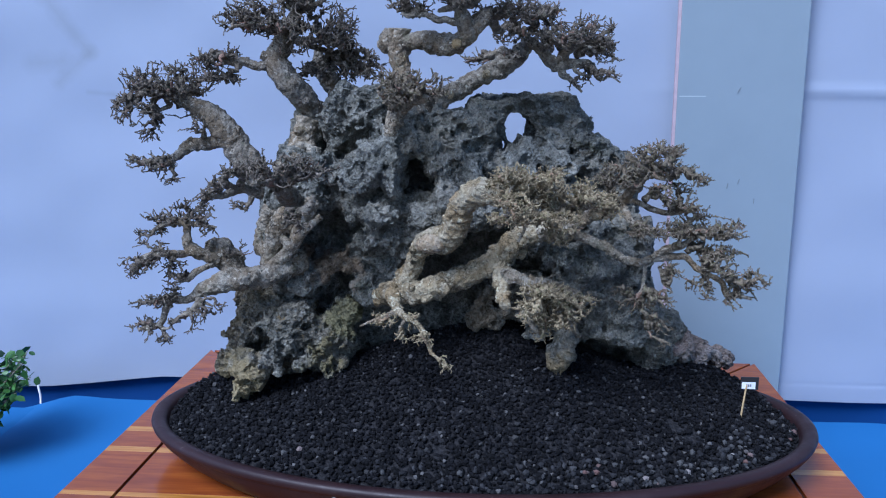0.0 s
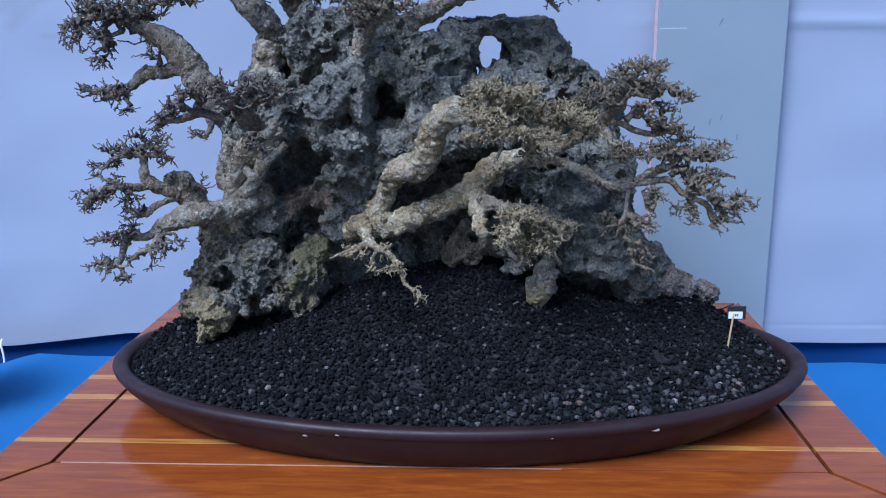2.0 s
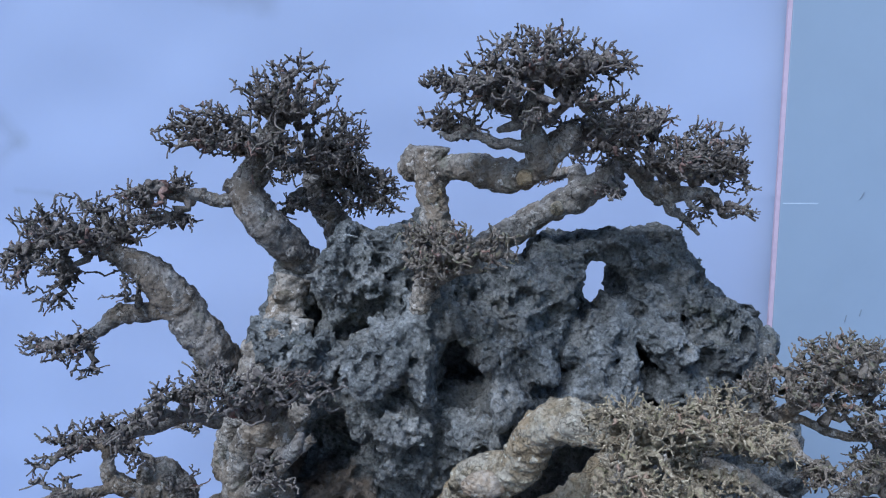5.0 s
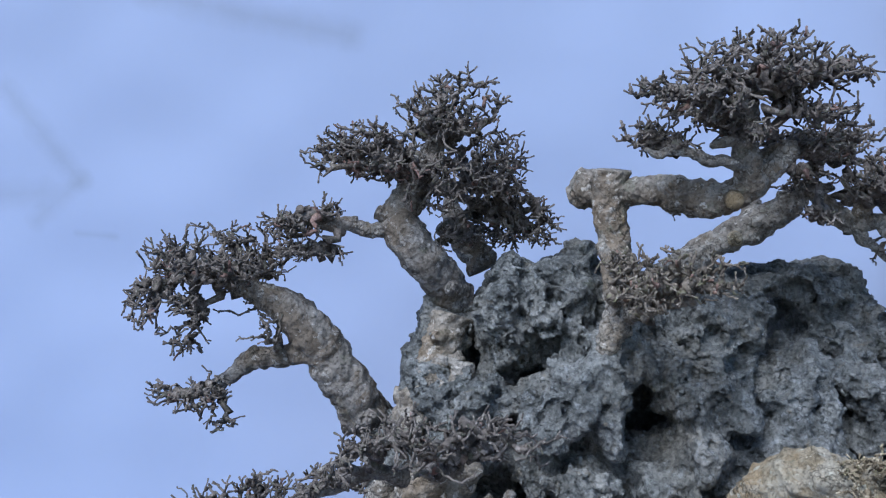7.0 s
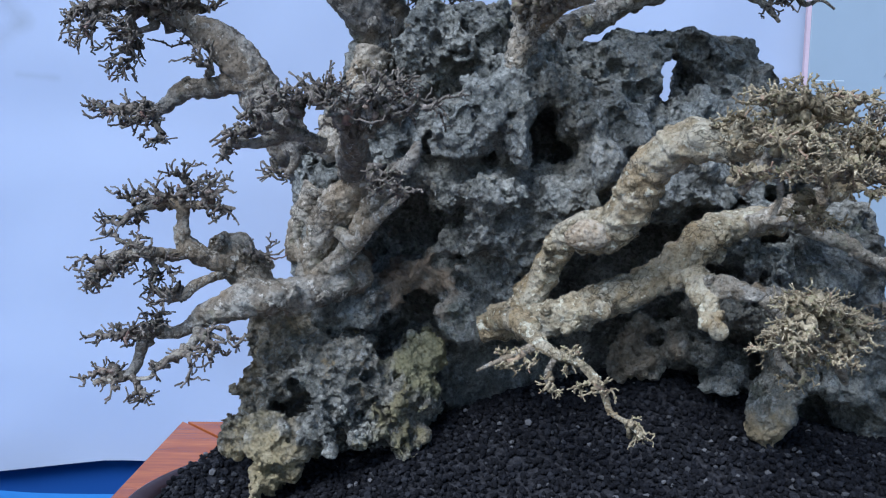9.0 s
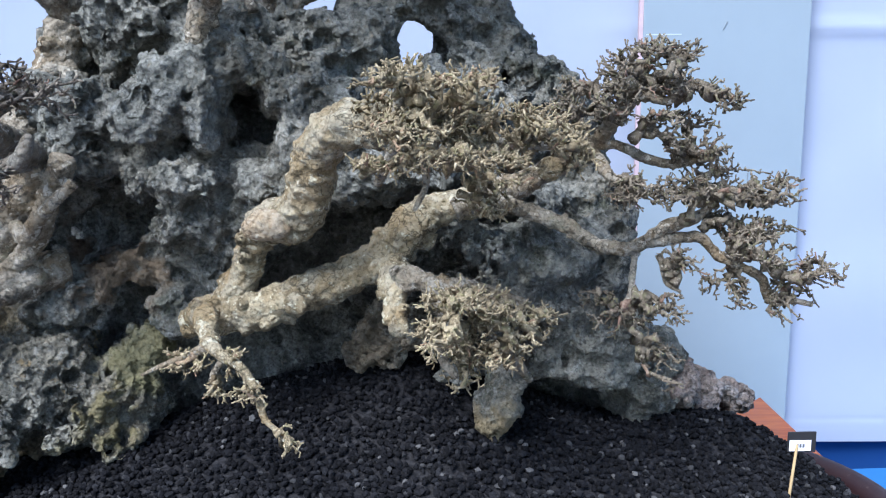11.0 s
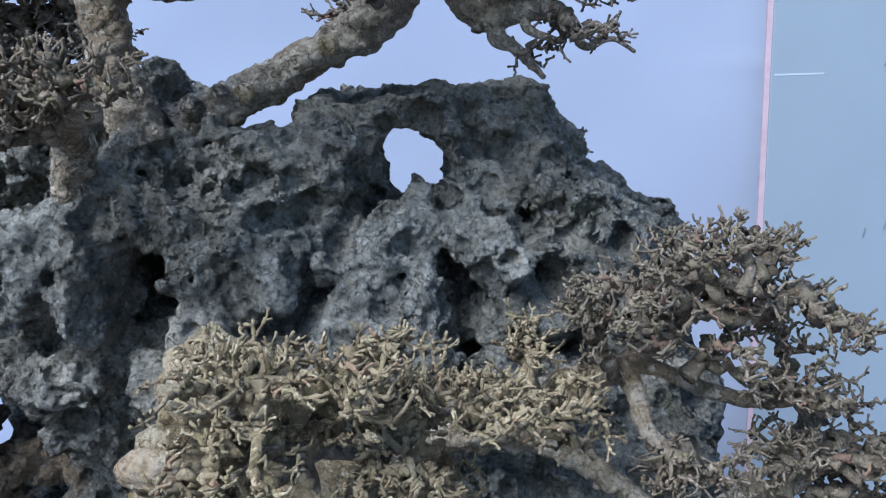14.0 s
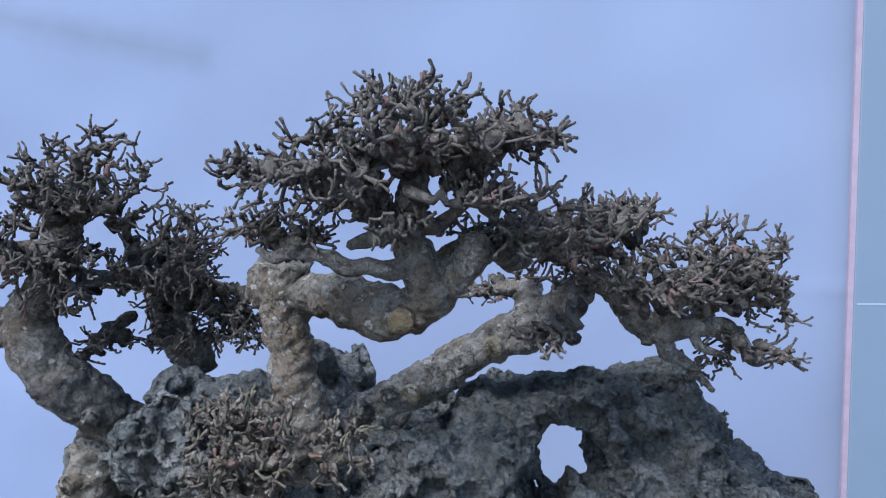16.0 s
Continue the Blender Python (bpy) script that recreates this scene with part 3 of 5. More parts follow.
# ---- tray ----
CX, CY, RA, RB, RIM = -0.057, 1.563, 0.640, 0.354, 0.085
profile = [(0.056, 0.0), (0.047, 0.003), (0.036, 0.014), (0.026, 0.028), (0.018, 0.042), (0.012, 0.054), (0.008, 0.064), (0.002, 0.069), (0.0, 0.076), (0.002, 0.082),
           (0.008, 0.085), (0.018, 0.0845), (0.026, 0.081), (0.030, 0.074), (0.036, 0.060), (0.050, 0.040)]
N = 220
ang = np.arange(N) * 2 * math.pi / N
verts = [np.stack([(RA - d * (2.2 - 0.0144 / d if k < 6 else 1)) * np.cos(ang), (RB - d) * np.sin(ang), np.full(N, z)], -1) for k, (d, z) in enumerate(profile)]


def rings(first, last):
    """Faces of a band of the tray between two rings of its profile."""
    return [(k * N + a, k * N + (a + 1) % N, (k + 1) * N + (a + 1) % N, (k + 1) * N + a) for k in range(first, last) for a in range(N)]


tray = thing("bonsai_tray", "wide oval dark brown stoneware tray with rounded rim", "tray", (CX, CY, 0.0))
bowl_faces = rings(0, 6) + [tuple(range(N))[::-1]]
inner = [tuple(i - 13 * N for i in f) for f in rings(13, 15)] + [tuple(range(2 * N, 3 * N))]
mesh_object("bowl", np.vstack(verts[:7]), bowl_faces, GLAZE, tray)
mesh_object("lining", np.vstack(verts[13:]), inner, GLAZE, tray)
mesh_object("rim", np.vstack(verts[6:14]), [tuple(i - 6 * N for i in f) for f in rings(6, 13)], GLAZE, tray, label="rounded dark brown glazed rim")


# ---- gravel mound ----
def mound(x, y):
    u, v = (x - CX) / (RA - 0.03), (y - CY) / (RB - 0.03)
    r = np.sqrt(u * u + v * v)
    h = 0.070 + 0.105 * np.clip(1 - r ** 1.6, 0, 1) ** 0.95
    h = h + 0.075 * np.exp(-((x + 0.03) / 0.22) ** 2 - ((y - 1.70) / 0.10) ** 2)
    h = h + 0.045 * np.exp(-((x - 0.42) / 0.10) ** 2 - ((y - 1.69) / 0.08) ** 2) + 0.035 * np.exp(-((x + 0.58) / 0.10) ** 2 - ((y - 1.66) / 0.09) ** 2)
    p = np.stack([np.ravel(x), np.ravel(y), np.zeros(np.size(x))], -1)
    return h + (0.006 * soft_noise(p, 0.12, 31) + 0.003 * soft_noise(p, 0.04, 32)).reshape(np.shape(x)) * np.clip(3 * (1 - r), 0, 1)


rr, aa = np.meshgrid(np.linspace(0, 1, 70), ang, indexing="ij")
mx, my = CX + (RA - 0.031) * rr * np.cos(aa), CY + (RB - 0.031) * rr * np.sin(aa)
mv = np.stack([mx.ravel(), my.ravel(), mound(mx, my).ravel() - 0.004], -1)
k = (np.arange(69)[:, None] * N + np.arange(N)[None]).ravel()
k2 = (np.arange(69)[:, None] * N + (np.arange(N)[None] + 1) % N).ravel()
soil = mesh_object("soil_mound", mv, np.stack([k, k2, k2 + N, k + N], -1)[:, ::-1], SOIL)
tagged(soil, "mound of black planting soil filling the oval tray", "soil", kind="stuff")

# grains: dented twelve-cornered pebbles, all in one heap
ico = bmesh.new()
bmesh.ops.create_icosphere(ico, subdivisions=1, radius=1)
iv = np.array([v.co[:] for v in ico.verts])
itri = np.array([[v.index for v in f.verts] for f in ico.faces])
ico.free()
count = 17000
r = np.sqrt(rng.uniform(0, 1, count))
a = rng.uniform(0, 2 * math.pi, count)
gx, gy = CX + (RA - 0.036) * r * np.cos(a), CY + (RB - 0.036) * r * np.sin(a)
front = np.clip((1.50 - gy) / 0.25, 0, 1)
size = rng.uniform(0.0028, 0.0046, count) * (1 + 0.75 * front * rng.uniform(0, 1, count) ** 2)
gz = mound(gx, gy) + rng.uniform(-0.002, 0.003, count)
shape = rng.uniform(0.65, 1.25, (count, 12, 1)) * iv[None]
shape *= rng.uniform(0.7, 1.25, (count, 1, 3))
yaw = rng.uniform(0, 2 * math.pi, count)
c, s = np.cos(yaw)[:, None], np.sin(yaw)[:, None]
shape = np.stack([shape[..., 0] * c - shape[..., 1] * s, shape[..., 0] * s + shape[..., 1] * c, shape[..., 2] * 0.85], -1) * size[:, None, None]
gv = (shape + np.stack([gx, gy, gz], -1)[:, None]).reshape(-1, 3)
gf = (itri[None] + (np.arange(count) * 12)[:, None, None]).reshape(-1, 3)
grains = mesh_object("gravel", gv, gf, GRAVEL, smooth=False)
tagged(grains, "loose black and dark grey lava gravel", "gravel", kind="stuff")

# coarser, paler grains washed towards the front rim
count = 230
a = rng.normal(-1.05, 0.55, count)
r = 1 - 0.16 * rng.uniform(0, 1, count) ** 1.5
gx, gy = CX + (RA - 0.040) * r * np.cos(a), CY + (RB - 0.040) * r * np.sin(a)
size = rng.uniform(0.003, 0.0062, count)
shape = rng.uniform(0.7, 1.2, (count, 12, 1)) * iv[None] * rng.uniform(0.7, 1.25, (count, 1, 3)) * size[:, None, None]
gv = (shape + np.stack([gx, gy, mound(gx, gy) + 0.003], -1)[:, None]).reshape(-1, 3)
coarse = mesh_object("coarse_gravel", gv, (itri[None] + (np.arange(count) * 12)[:, None, None]).reshape(-1, 3), GREY_GRAVEL, smooth=False)
tagged(coarse, "scattered coarse grey gravel along the tray's front edge", "gravel", kind="stuff")

# ---- rock ----
def blob(x, y, z, rx, ry, rz):
    field.lump(x, y, z, rx, ry, rz)


def hollow(x, y, z, rx, ry, rz):
    field.lump(x, y, z, rx, ry, rz, cut=True, soft=0.006)


def weather(r, amount, pits, small=0.0045, large=0.014):
    """Crags, clefts and dissolved pits."""
    field.f -= 0.004
    field.noise(0.085, 0.009 * amount, r)
    field.noise(0.045, 0.010 * amount, r)
    field.noise(0.050, -0.0045 * amount, r, ridged=True)
    field.noise(0.022, 0.0085 * amount, r)
    field.noise(0.019, -0.0020 * amount, r, ridged=True)
    field.noise(0.011, 0.0050 * amount, r)
    shell = np.argwhere(np.abs(field.f[::2, ::2, ::2]) < 0.004) * 2
    for idx in shell[r.permutation(len(shell))[:pits]]:
        p = field.low + idx * field.cell
        s = small + large * r.uniform() ** 3
        field.lump(*p, *(s * r.uniform(0.7, 1.5, 3)), cut=True, soft=0.003)


def cell_distance(p, size, seed):
    """Distance to the nearest scattered point, in cells."""
    q = p / size + 500.0
    c = np.floor(q).astype(np.int64)
    best = np.full(len(p), 9.0)
    for dx in (-1, 0, 1):
        for dy in (-1, 0, 1):
            for dz in (-1, 0, 1):
                k = c + (dx, dy, dz)
                at = k + np.stack([hash3(k[:, 0], k[:, 1], k[:, 2], seed + s) for s in range(3)], -1)
                best = np.minimum(best, ((q - at) ** 2).sum(1))
    return np.sqrt(best)


def vertex_normals(v, q):
    n = np.zeros_like(v)
    f = np.cross(v[q[:, 2]] - v[q[:, 0]], v[q[:, 3]] - v[q[:, 1]])
    for k in range(4):
        np.add.at(n, q[:, k], f)
    return n / (np.linalg.norm(n, axis=1)[:, None] + 1e-12)


def rough_skin(v, q, deep=1.0):
    """Fine relief: crumbly grain and small dissolved craters."""
    n = vertex_normals(v, q)
    where = np.clip(0.35 * deep + 1.1 * soft_noise(v, 0.075, 44), 0, 1)
    crater = np.clip(1 - cell_distance(v, 0.017, 45) / 0.42, 0, 1)
    small = np.clip(1 - cell_distance(v, 0.009, 46) / 0.45, 0, 1)
    vug = np.clip(1 - cell_distance(v, 0.034, 49) / 0.40, 0, 1) * np.clip(0.3 + 1.4 * soft_noise(v, 0.14, 50), 0, 1)
    depth = -0.010 * np.sqrt(vug) - 0.0115 * deep * np.sqrt(crater) * where - 0.0058 * np.sqrt(small) * (0.4 + 0.6 * where)
    depth += (0.0050 * soft_noise(v * (1, 1, 0.42), 0.015, 39) + 0.0045 * soft_noise(v * (1, 1, 0.55), 0.030, 38)) * (0.35 + where) + 0.0018 * soft_noise(v, 0.0065, 47) + 0.0014 * soft_noise(v, 0.004, 48)
    return v + n * depth[:, None] + 0.0022 * np.stack([soft_noise(v, 0.0095, s) for s in (41, 42, 43)], -1)


def face(x, front, z, rx, rz, deep):
    """A lump of rock whose front stands at the given depth."""
    field.lump(x, front + 0.95 * deep, z, rx, deep, rz, soft=0.013)


field = Field((-0.60, 1.45, 0.07), (0.38, 1.97, 0.76), 0.0029)
# mass behind the crag's face
blob(-.345, 1.770, .536, .115, .08, .095)
blob(-.183, 1.780, .506, .128, .08, .104)
blob(.085, 1.820, .590, .060, .07, .070)
blob(.130, 1.810, .560, .050, .07, .045)
blob(-.055, 1.790, .498, .100, .07, .075)
blob(-.360, 1.790, .413, .125, .10, .127)
blob(-.074, 1.820, .350, .247, .10, .118)
blob(.150, 1.800, .400, .127, .10, .136)
blob(-.311, 1.800, .206, .220, .09, .116)
blob(-.046, 1.830, .201, .258, .08, .106)
blob(.160, 1.790, .270, .150, .09, .090)
blob(.200, 1.820, .170, .120, .06, .080)
blob(.090, 1.770, .480, .120, .07, .090)
blob(-.200, 1.760, .420, .120, .08, .090)
blob(-.458, 1.660, .325, .036, .030, .030)
# twin boulders at the crown, and the tan shoulder beside them
face(-.317, 1.588, .640, .047, .066, .060)
face(-.262, 1.602, .646, .034, .056, .060)
face(-.238, 1.670, .660, .036, .046, .060)
face(-.300, 1.640, .590, .060, .030, .060)
face(-.395, 1.618, .605, .034, .050, .060)
face(-.230, 1.765, .662, .033, .030, .040)
# shoulder below the boulders
face(-.285, 1.514, .540, .038, .030, .070)
face(-.350, 1.552, .545, .050, .040, .070)
face(-.400, 1.580, .545, .040, .038, .070)
face(-.370, 1.555, .500, .060, .030, .060)
face(-.455, 1.567, .430, .035, .050, .060)
face(-.462, 1.577, .480, .033, .040, .060)
face(-.460, 1.577, .380, .030, .035, .060)
# overhanging ledge with a hanging nose
face(-.252, 1.513, .563, .043, .025, .070)
face(-.213, 1.513, .567, .018, .028, .060)
face(-.213, 1.513, .533, .012, .028, .050)
face(-.222, 1.560, .590, .040, .022, .050)
# the wall under the ledge
face(-.280, 1.538, .478, .048, .033, .070)
face(-.245, 1.520, .465, .034, .034, .070)
face(-.250, 1.536, .425, .035, .030, .070)
face(-.220, 1.556, .415, .025, .030, .060)
face(-.205, 1.568, .395, .022, .025, .060)
face(-.285, 1.583, .405, .025, .022, .060)
face(-.312, 1.606, .387, .018, .024, .050)
face(-.265, 1.592, .375, .030, .025, .060)
face(-.335, 1.600, .370, .028, .018, .050)
face(-.305, 1.580, .352, .030, .018, .050)
face(-.283, 1.561, .329, .028, .021, .050)
face(-.230, 1.579, .355, .030, .030, .050)
# smooth boulder wedged under the tan wall
face(-.432, 1.576, .308, .020, .026, .045)
face(-.408, 1.570, .319, .034, .028, .050)
face(-.378, 1.574, .336, .034, .021, .050)
face(-.350, 1.588, .350, .028, .014, .045)
face(-.342, 1.586, .368, .028, .016, .050)
face(-.412, 1.575, .386, .026, .022, .050)
face(-.302, 1.576, .303, .024, .017, .045)
face(-.268, 1.566, .294, .030, .017, .045)
# second ledge, towards the ridge
face(-.128, 1.537, .558, .024, .028, .070)
face(-.100, 1.543, .580, .038, .028, .070)
face(-.070, 1.549, .560, .034, .034, .070)
face(-.118, 1.523, .510, .022, .033, .060)
face(-.140, 1.553, .590, .030, .022, .060)
face(-.085, 1.576, .608, .040, .018, .060)
face(-.135, 1.541, .475, .028, .030, .060)
face(-.135, 1.546, .445, .034, .028, .060)
face(-.170, 1.562, .440, .030, .040, .060)
face(-.180, 1.565, .480, .028, .026, .070)
face(-.200, 1.553, .600, .030, .018, .060)
face(-.165, 1.578, .600, .035, .024, .060)
face(-.165, 1.602, .625, .030, .020, .060)
face(-.120, 1.601, .625, .030, .020, .060)
face(-.180, 1.604, .645, .028, .028, .050)
# ridge: pillar, bridge over the hole, peak and falling slope
face(-.045, 1.650, .636, .027, .031, .060)
face(-.062, 1.700, .661, .020, .017, .050)
face(-.045, 1.622, .605, .035, .026, .060)
face(-.125, 1.740, .626, .050, .024, .050)
blob(-.005, 1.735, .672, .062, .042, .013)
blob(.035, 1.735, .670, .030, .040, .018)
face(.072, 1.697, .651, .026, .037, .070)
face(.098, 1.710, .652, .034, .033, .070)
face(.115, 1.740, .662, .021, .024, .060)
face(.083, 1.663, .597, .029, .040, .070)
face(.118, 1.673, .602, .028, .035, .070)
face(.132, 1.705, .626, .020, .025, .070)
face(.148, 1.755, .607, .024, .028, .060)
face(.184, 1.750, .572, .028, .028, .060)
face(.212, 1.715, .550, .026, .027, .070)
face(.232, 1.700, .512, .025, .034, .070)
face(.238, 1.690, .465, .026, .040, .070)
# under the ridge
face(-.032, 1.581, .562, .029, .028, .060)
face(.002, 1.594, .566, .027, .028, .060)
face(.025, 1.621, .575, .020, .024, .050)
face(.000, 1.571, .520, .034, .030, .060)
face(.035, 1.602, .530, .028, .028, .060)
face(.070, 1.632, .556, .027, .034, .060)
face(.100, 1.629, .552, .028, .034, .060)
face(.140, 1.653, .556, .028, .034, .070)
face(.175, 1.656, .542, .028, .034, .070)
face(.165, 1.682, .580, .028, .026, .070)
face(.100, 1.632, .485, .038, .034, .060)
face(.030, 1.586, .480, .038, .034, .060)
face(.150, 1.642, .490, .040, .038, .070)
face(.200, 1.652, .480, .038, .038, .070)
face(-.030, 1.566, .480, .040, .038, .060)
face(-.080, 1.566, .470, .038, .038, .060)
# buttress behind the roots
face(.100, 1.547, .385, .038, .036, .070)
face(.145, 1.563, .365, .038, .040, .070)
face(.195, 1.582, .365, .038, .044, .070)
face(.240, 1.602, .360, .032, .050, .070)
face(.258, 1.628, .400, .028, .050, .080)
face(.060, 1.553, .410, .040, .032, .060)
face(.160, 1.600, .430, .058, .040, .070)
face(.080, 1.592, .440, .050, .030, .060)
face(.220, 1.632, .430, .040, .040, .070)
face(.000, 1.560, .280, .030, .038, .050)
face(-.035, 1.612, .275, .028, .048, .050)
face(-.052, 1.609, .246, .013, .019, .030)
face(.040, 1.572, .270, .038, .036, .060)
face(.075, 1.586, .250, .034, .028, .050)
face(.118, 1.536, .265, .023, .038, .050)
face(.106, 1.532, .228, .022, .036, .045)
face(.099, 1.531, .200, .019, .032, .036)
blob(.310, 1.730, .170, .055, .05, .070)
blob(.345, 1.730, .120, .050, .04, .045)
face(.094, 1.532, .178, .014, .020, .022)
face(.050, 1.557, .330, .048, .038, .060)
face(.110, 1.552, .320, .043, .038, .060)
face(.160, 1.576, .300, .043, .043, .060)
face(.200, 1.592, .310, .048, .048, .060)
face(.220, 1.602, .260, .043, .032, .060)
face(.155, 1.582, .252, .034, .034, .050)
face(.195, 1.600, .232, .040, .028, .050)
face(.240, 1.618, .218, .030, .026, .050)
face(.060, 1.575, .236, .034, .022, .050)
face(.262, 1.622, .270, .032, .048, .060)
face(.270, 1.637, .220, .023, .032, .050)
face(.298, 1.662, .200, .026, .030, .050)
face(.318, 1.682, .200, .022, .026, .050)
# hole through the ridge, set back in a dark recess
hollow(-.002, 1.655, .624, .040, .055, .043)
blob(.020, 1.735, .566, .045, .055, .020)
blob(-.036, 1.690, .585, .020, .040, .030)
blob(.006, 1.640, .570, .026, .030, .018)
hollow(.004, 1.740, .619, .034, .110, .046)
hollow(-.014, 1.740, .590, .017, .110, .024)
hollow(-.026, 1.630, .590, .017, .040, .028)
hollow(-.010, 1.880, .590, .055, .100, .060)
# caves, slots and the tunnel
hollow(-0.038, 1.655, 0.669, 0.023, 0.035, 0.007)
hollow(0.019, 1.600, 0.629, 0.010, 0.035, 0.010)
hollow(-0.078, 1.620, 0.672, 0.009, 0.030, 0.008)
hollow(0.062, 1.690, 0.655, 0.006, 0.030, 0.020)
hollow(0.123, 1.685, 0.639, 0.006, 0.030, 0.014)
hollow(-.181, 1.545, .533, .018, .042, .030)
hollow(-.165, 1.545, .548, .014, .05, .016)
hollow(-.235, 1.530, .498, .030, .03, .006)
hollow(-.358, 1.560, .422, .042, .055, .030)
hollow(-.340, 1.600, .438, .026, .05, .020)
blob(-.418, 1.655, .430, .032, .040, .045)
hollow(-.120, 1.620, .265, .055, .17, .055)
hollow(-.125, 1.570, .240, .065, .13, .045)
hollow(-.345, 1.590, .296, .034, .060, .019)
hollow(-0.444, 1.580, 0.317, 0.006, 0.030, 0.021)
hollow(-0.397, 1.580, 0.281, 0.025, 0.040, 0.006)
hollow(-.135, 1.580, .370, .044, .06, .017)
hollow(-.060, 1.570, .410, .033, .06, .022)
hollow(.192, 1.570, .166, .045, .09, .033)
hollow(.022, 1.570, .180, .042, .08, .032)
hollow(-.362, 1.600, .610, .004, .05, .050)
hollow(-.280, 1.583, .604, .024, .022, .013)
hollow(-.236, 1.640, .632, .006, .03, .022)
hollow(.072, 1.630, .516, .014, .05, .022)
hollow(.072, 1.620, .462, .015, .06, .018)
hollow(.025, 1.600, .546, .009, .03, .012)
hollow(-.140, 1.690, .648, .026, .04, .012)
hollow(-.158, 1.600, .622, .008, .03, .007)
hollow(-.110, 1.550, .592, .007, .03, .005)
hollow(-.122, 1.530, .560, .005, .03, .010)
hollow(.160, 1.650, .545, .008, .03, .008)
hollow(.186, 1.655, .548, .011, .03, .006)
hollow(.150, 1.690, .600, .009, .04, .016)
hollow(.122, 1.670, .585, .005, .03, .010)
hollow(.178, 1.570, .337, .022, .04, .018)
hollow(.190, 1.575, .372, .010, .04, .016)
hollow(.139, 1.560, .400, .010, .04, .020)
hollow(.096, 1.545, .372, .010, .04, .016)
hollow(.035, 1.545, .392, .026, .05, .022)
hollow(.117, 1.545, .322, .024, .025, .010)
hollow(.060, 1.550, .300, .010, .03, .014)
weather(np.random.default_rng(11), 1.0, 3400, 0.0036, 0.012)
hollow(.015, 1.740, .712, .045, .060, .017)
rv, rq = keep_large(*field.mesh())
rock = mesh_object("rock", rough_skin(rv, rq), rq, ROCK)
tagged(rock, "craggy blue-grey pitted limestone rock with caves and a hole", "rock")

field = Field((-0.60, 1.43, 0.06), (-0.24, 1.72, 0.35), 0.0024)
face(-0.500, 1.600, 0.289, 0.030, 0.023, .045)
face(-0.462, 1.600, 0.289, 0.024, 0.020, .045)
face(-0.504, 1.570, 0.260, 0.028, 0.025, .045)
face(-0.459, 1.550, 0.254, 0.029, 0.027, .045)
face(-0.500, 1.535, 0.231, 0.025, 0.022, .045)
face(-0.520, 1.500, 0.186, 0.023, 0.028, .045)
face(-0.490, 1.478, 0.173, 0.035, 0.033, .045)
face(-0.503, 1.483, 0.138, 0.022, 0.021, .045)
face(-0.459, 1.475, 0.187, 0.029, 0.030, .045)
face(-0.441, 1.480, 0.205, 0.020, 0.027, .045)
face(-0.472, 1.478, 0.146, 0.019, 0.016, .045)
face(-0.427, 1.474, 0.191, 0.013, 0.019, .045)
face(-0.421, 1.545, 0.255, 0.016, 0.032, .045)
face(-0.404, 1.560, 0.260, 0.013, 0.018, .045)
face(-0.415, 1.505, 0.225, 0.015, 0.023, .045)
face(-0.404, 1.492, 0.185, 0.022, 0.022, .045)
face(-0.386, 1.525, 0.226, 0.015, 0.031, .045)
face(-0.375, 1.560, 0.239, 0.016, 0.017, .045)
face(-0.375, 1.498, 0.193, 0.021, 0.028, .045)
face(-0.347, 1.600, 0.253, 0.015, 0.018, .045)
face(-0.319, 1.605, 0.252, 0.030, 0.024, .045)
face(-0.335, 1.570, 0.225, 0.023, 0.023, .045)
face(-0.354, 1.540, 0.208, 0.017, 0.025, .045)
face(-0.357, 1.512, 0.178, 0.023, 0.019, .045)
face(-0.317, 1.560, 0.201, 0.015, 0.016, .045)
face(-0.346, 1.510, 0.156, 0.026, 0.009, .045)
face(-0.326, 1.530, 0.171, 0.016, 0.010, .045)
face(-0.378, 1.500, 0.149, 0.016, 0.008, .045)
face(-.528, 1.550, .235, .020, .034, .040)
face(-.515, 1.585, .270, .018, .024, .040)
face(-.548, 1.515, .170, .016, .026, .035)
blob(-.460, 1.630, .200, .075, .055, .075)
blob(-.370, 1.630, .190, .060, .050, .050)
hollow(-0.464, 1.475, 0.215, 0.011, .024, 0.008)
hollow(-0.453, 1.545, 0.241, 0.007, .024, 0.005)
hollow(-0.381, 1.490, 0.172, 0.006, .024, 0.010)
hollow(-0.367, 1.530, 0.225, 0.005, .024, 0.020)
hollow(-0.398, 1.510, 0.230, 0.005, .024, 0.019)
hollow(-0.339, 1.550, 0.209, 0.010, .024, 0.006)
hollow(-0.357, 1.585, 0.246, 0.006, .024, 0.017)
hollow(-0.417, 1.480, 0.199, 0.004, .024, 0.026)
hollow(-0.311, 1.580, 0.226, 0.007, .024, 0.007)
weather(np.random.default_rng(12), 0.85, 1500, 0.0036, 0.007)
fv, fq = keep_large(*field.mesh())
foot = mesh_object("rock", rough_skin(fv, fq, 1.35), fq, FOOT)
tagged(foot, "porous greenish-tan stone bedded in gravel under the crag", "rock")

field = Field((0.30, 1.60, 0.03), (0.53, 1.86, 0.26), 0.0035)
face(.358, 1.680, .178, .028, .028, .050)
face(.405, 1.705, .150, .040, .024, .050)
face(.445, 1.730, .130, .030, .018, .045)
weather(np.random.default_rng(13), 0.7, 90)
sv, sq = keep_large(*field.mesh())
stone = mesh_object("stone", rough_skin(sv, sq), sq, STONE)
tagged(stone, "small reddish-grey rough stone lying on the gravel", "stone")


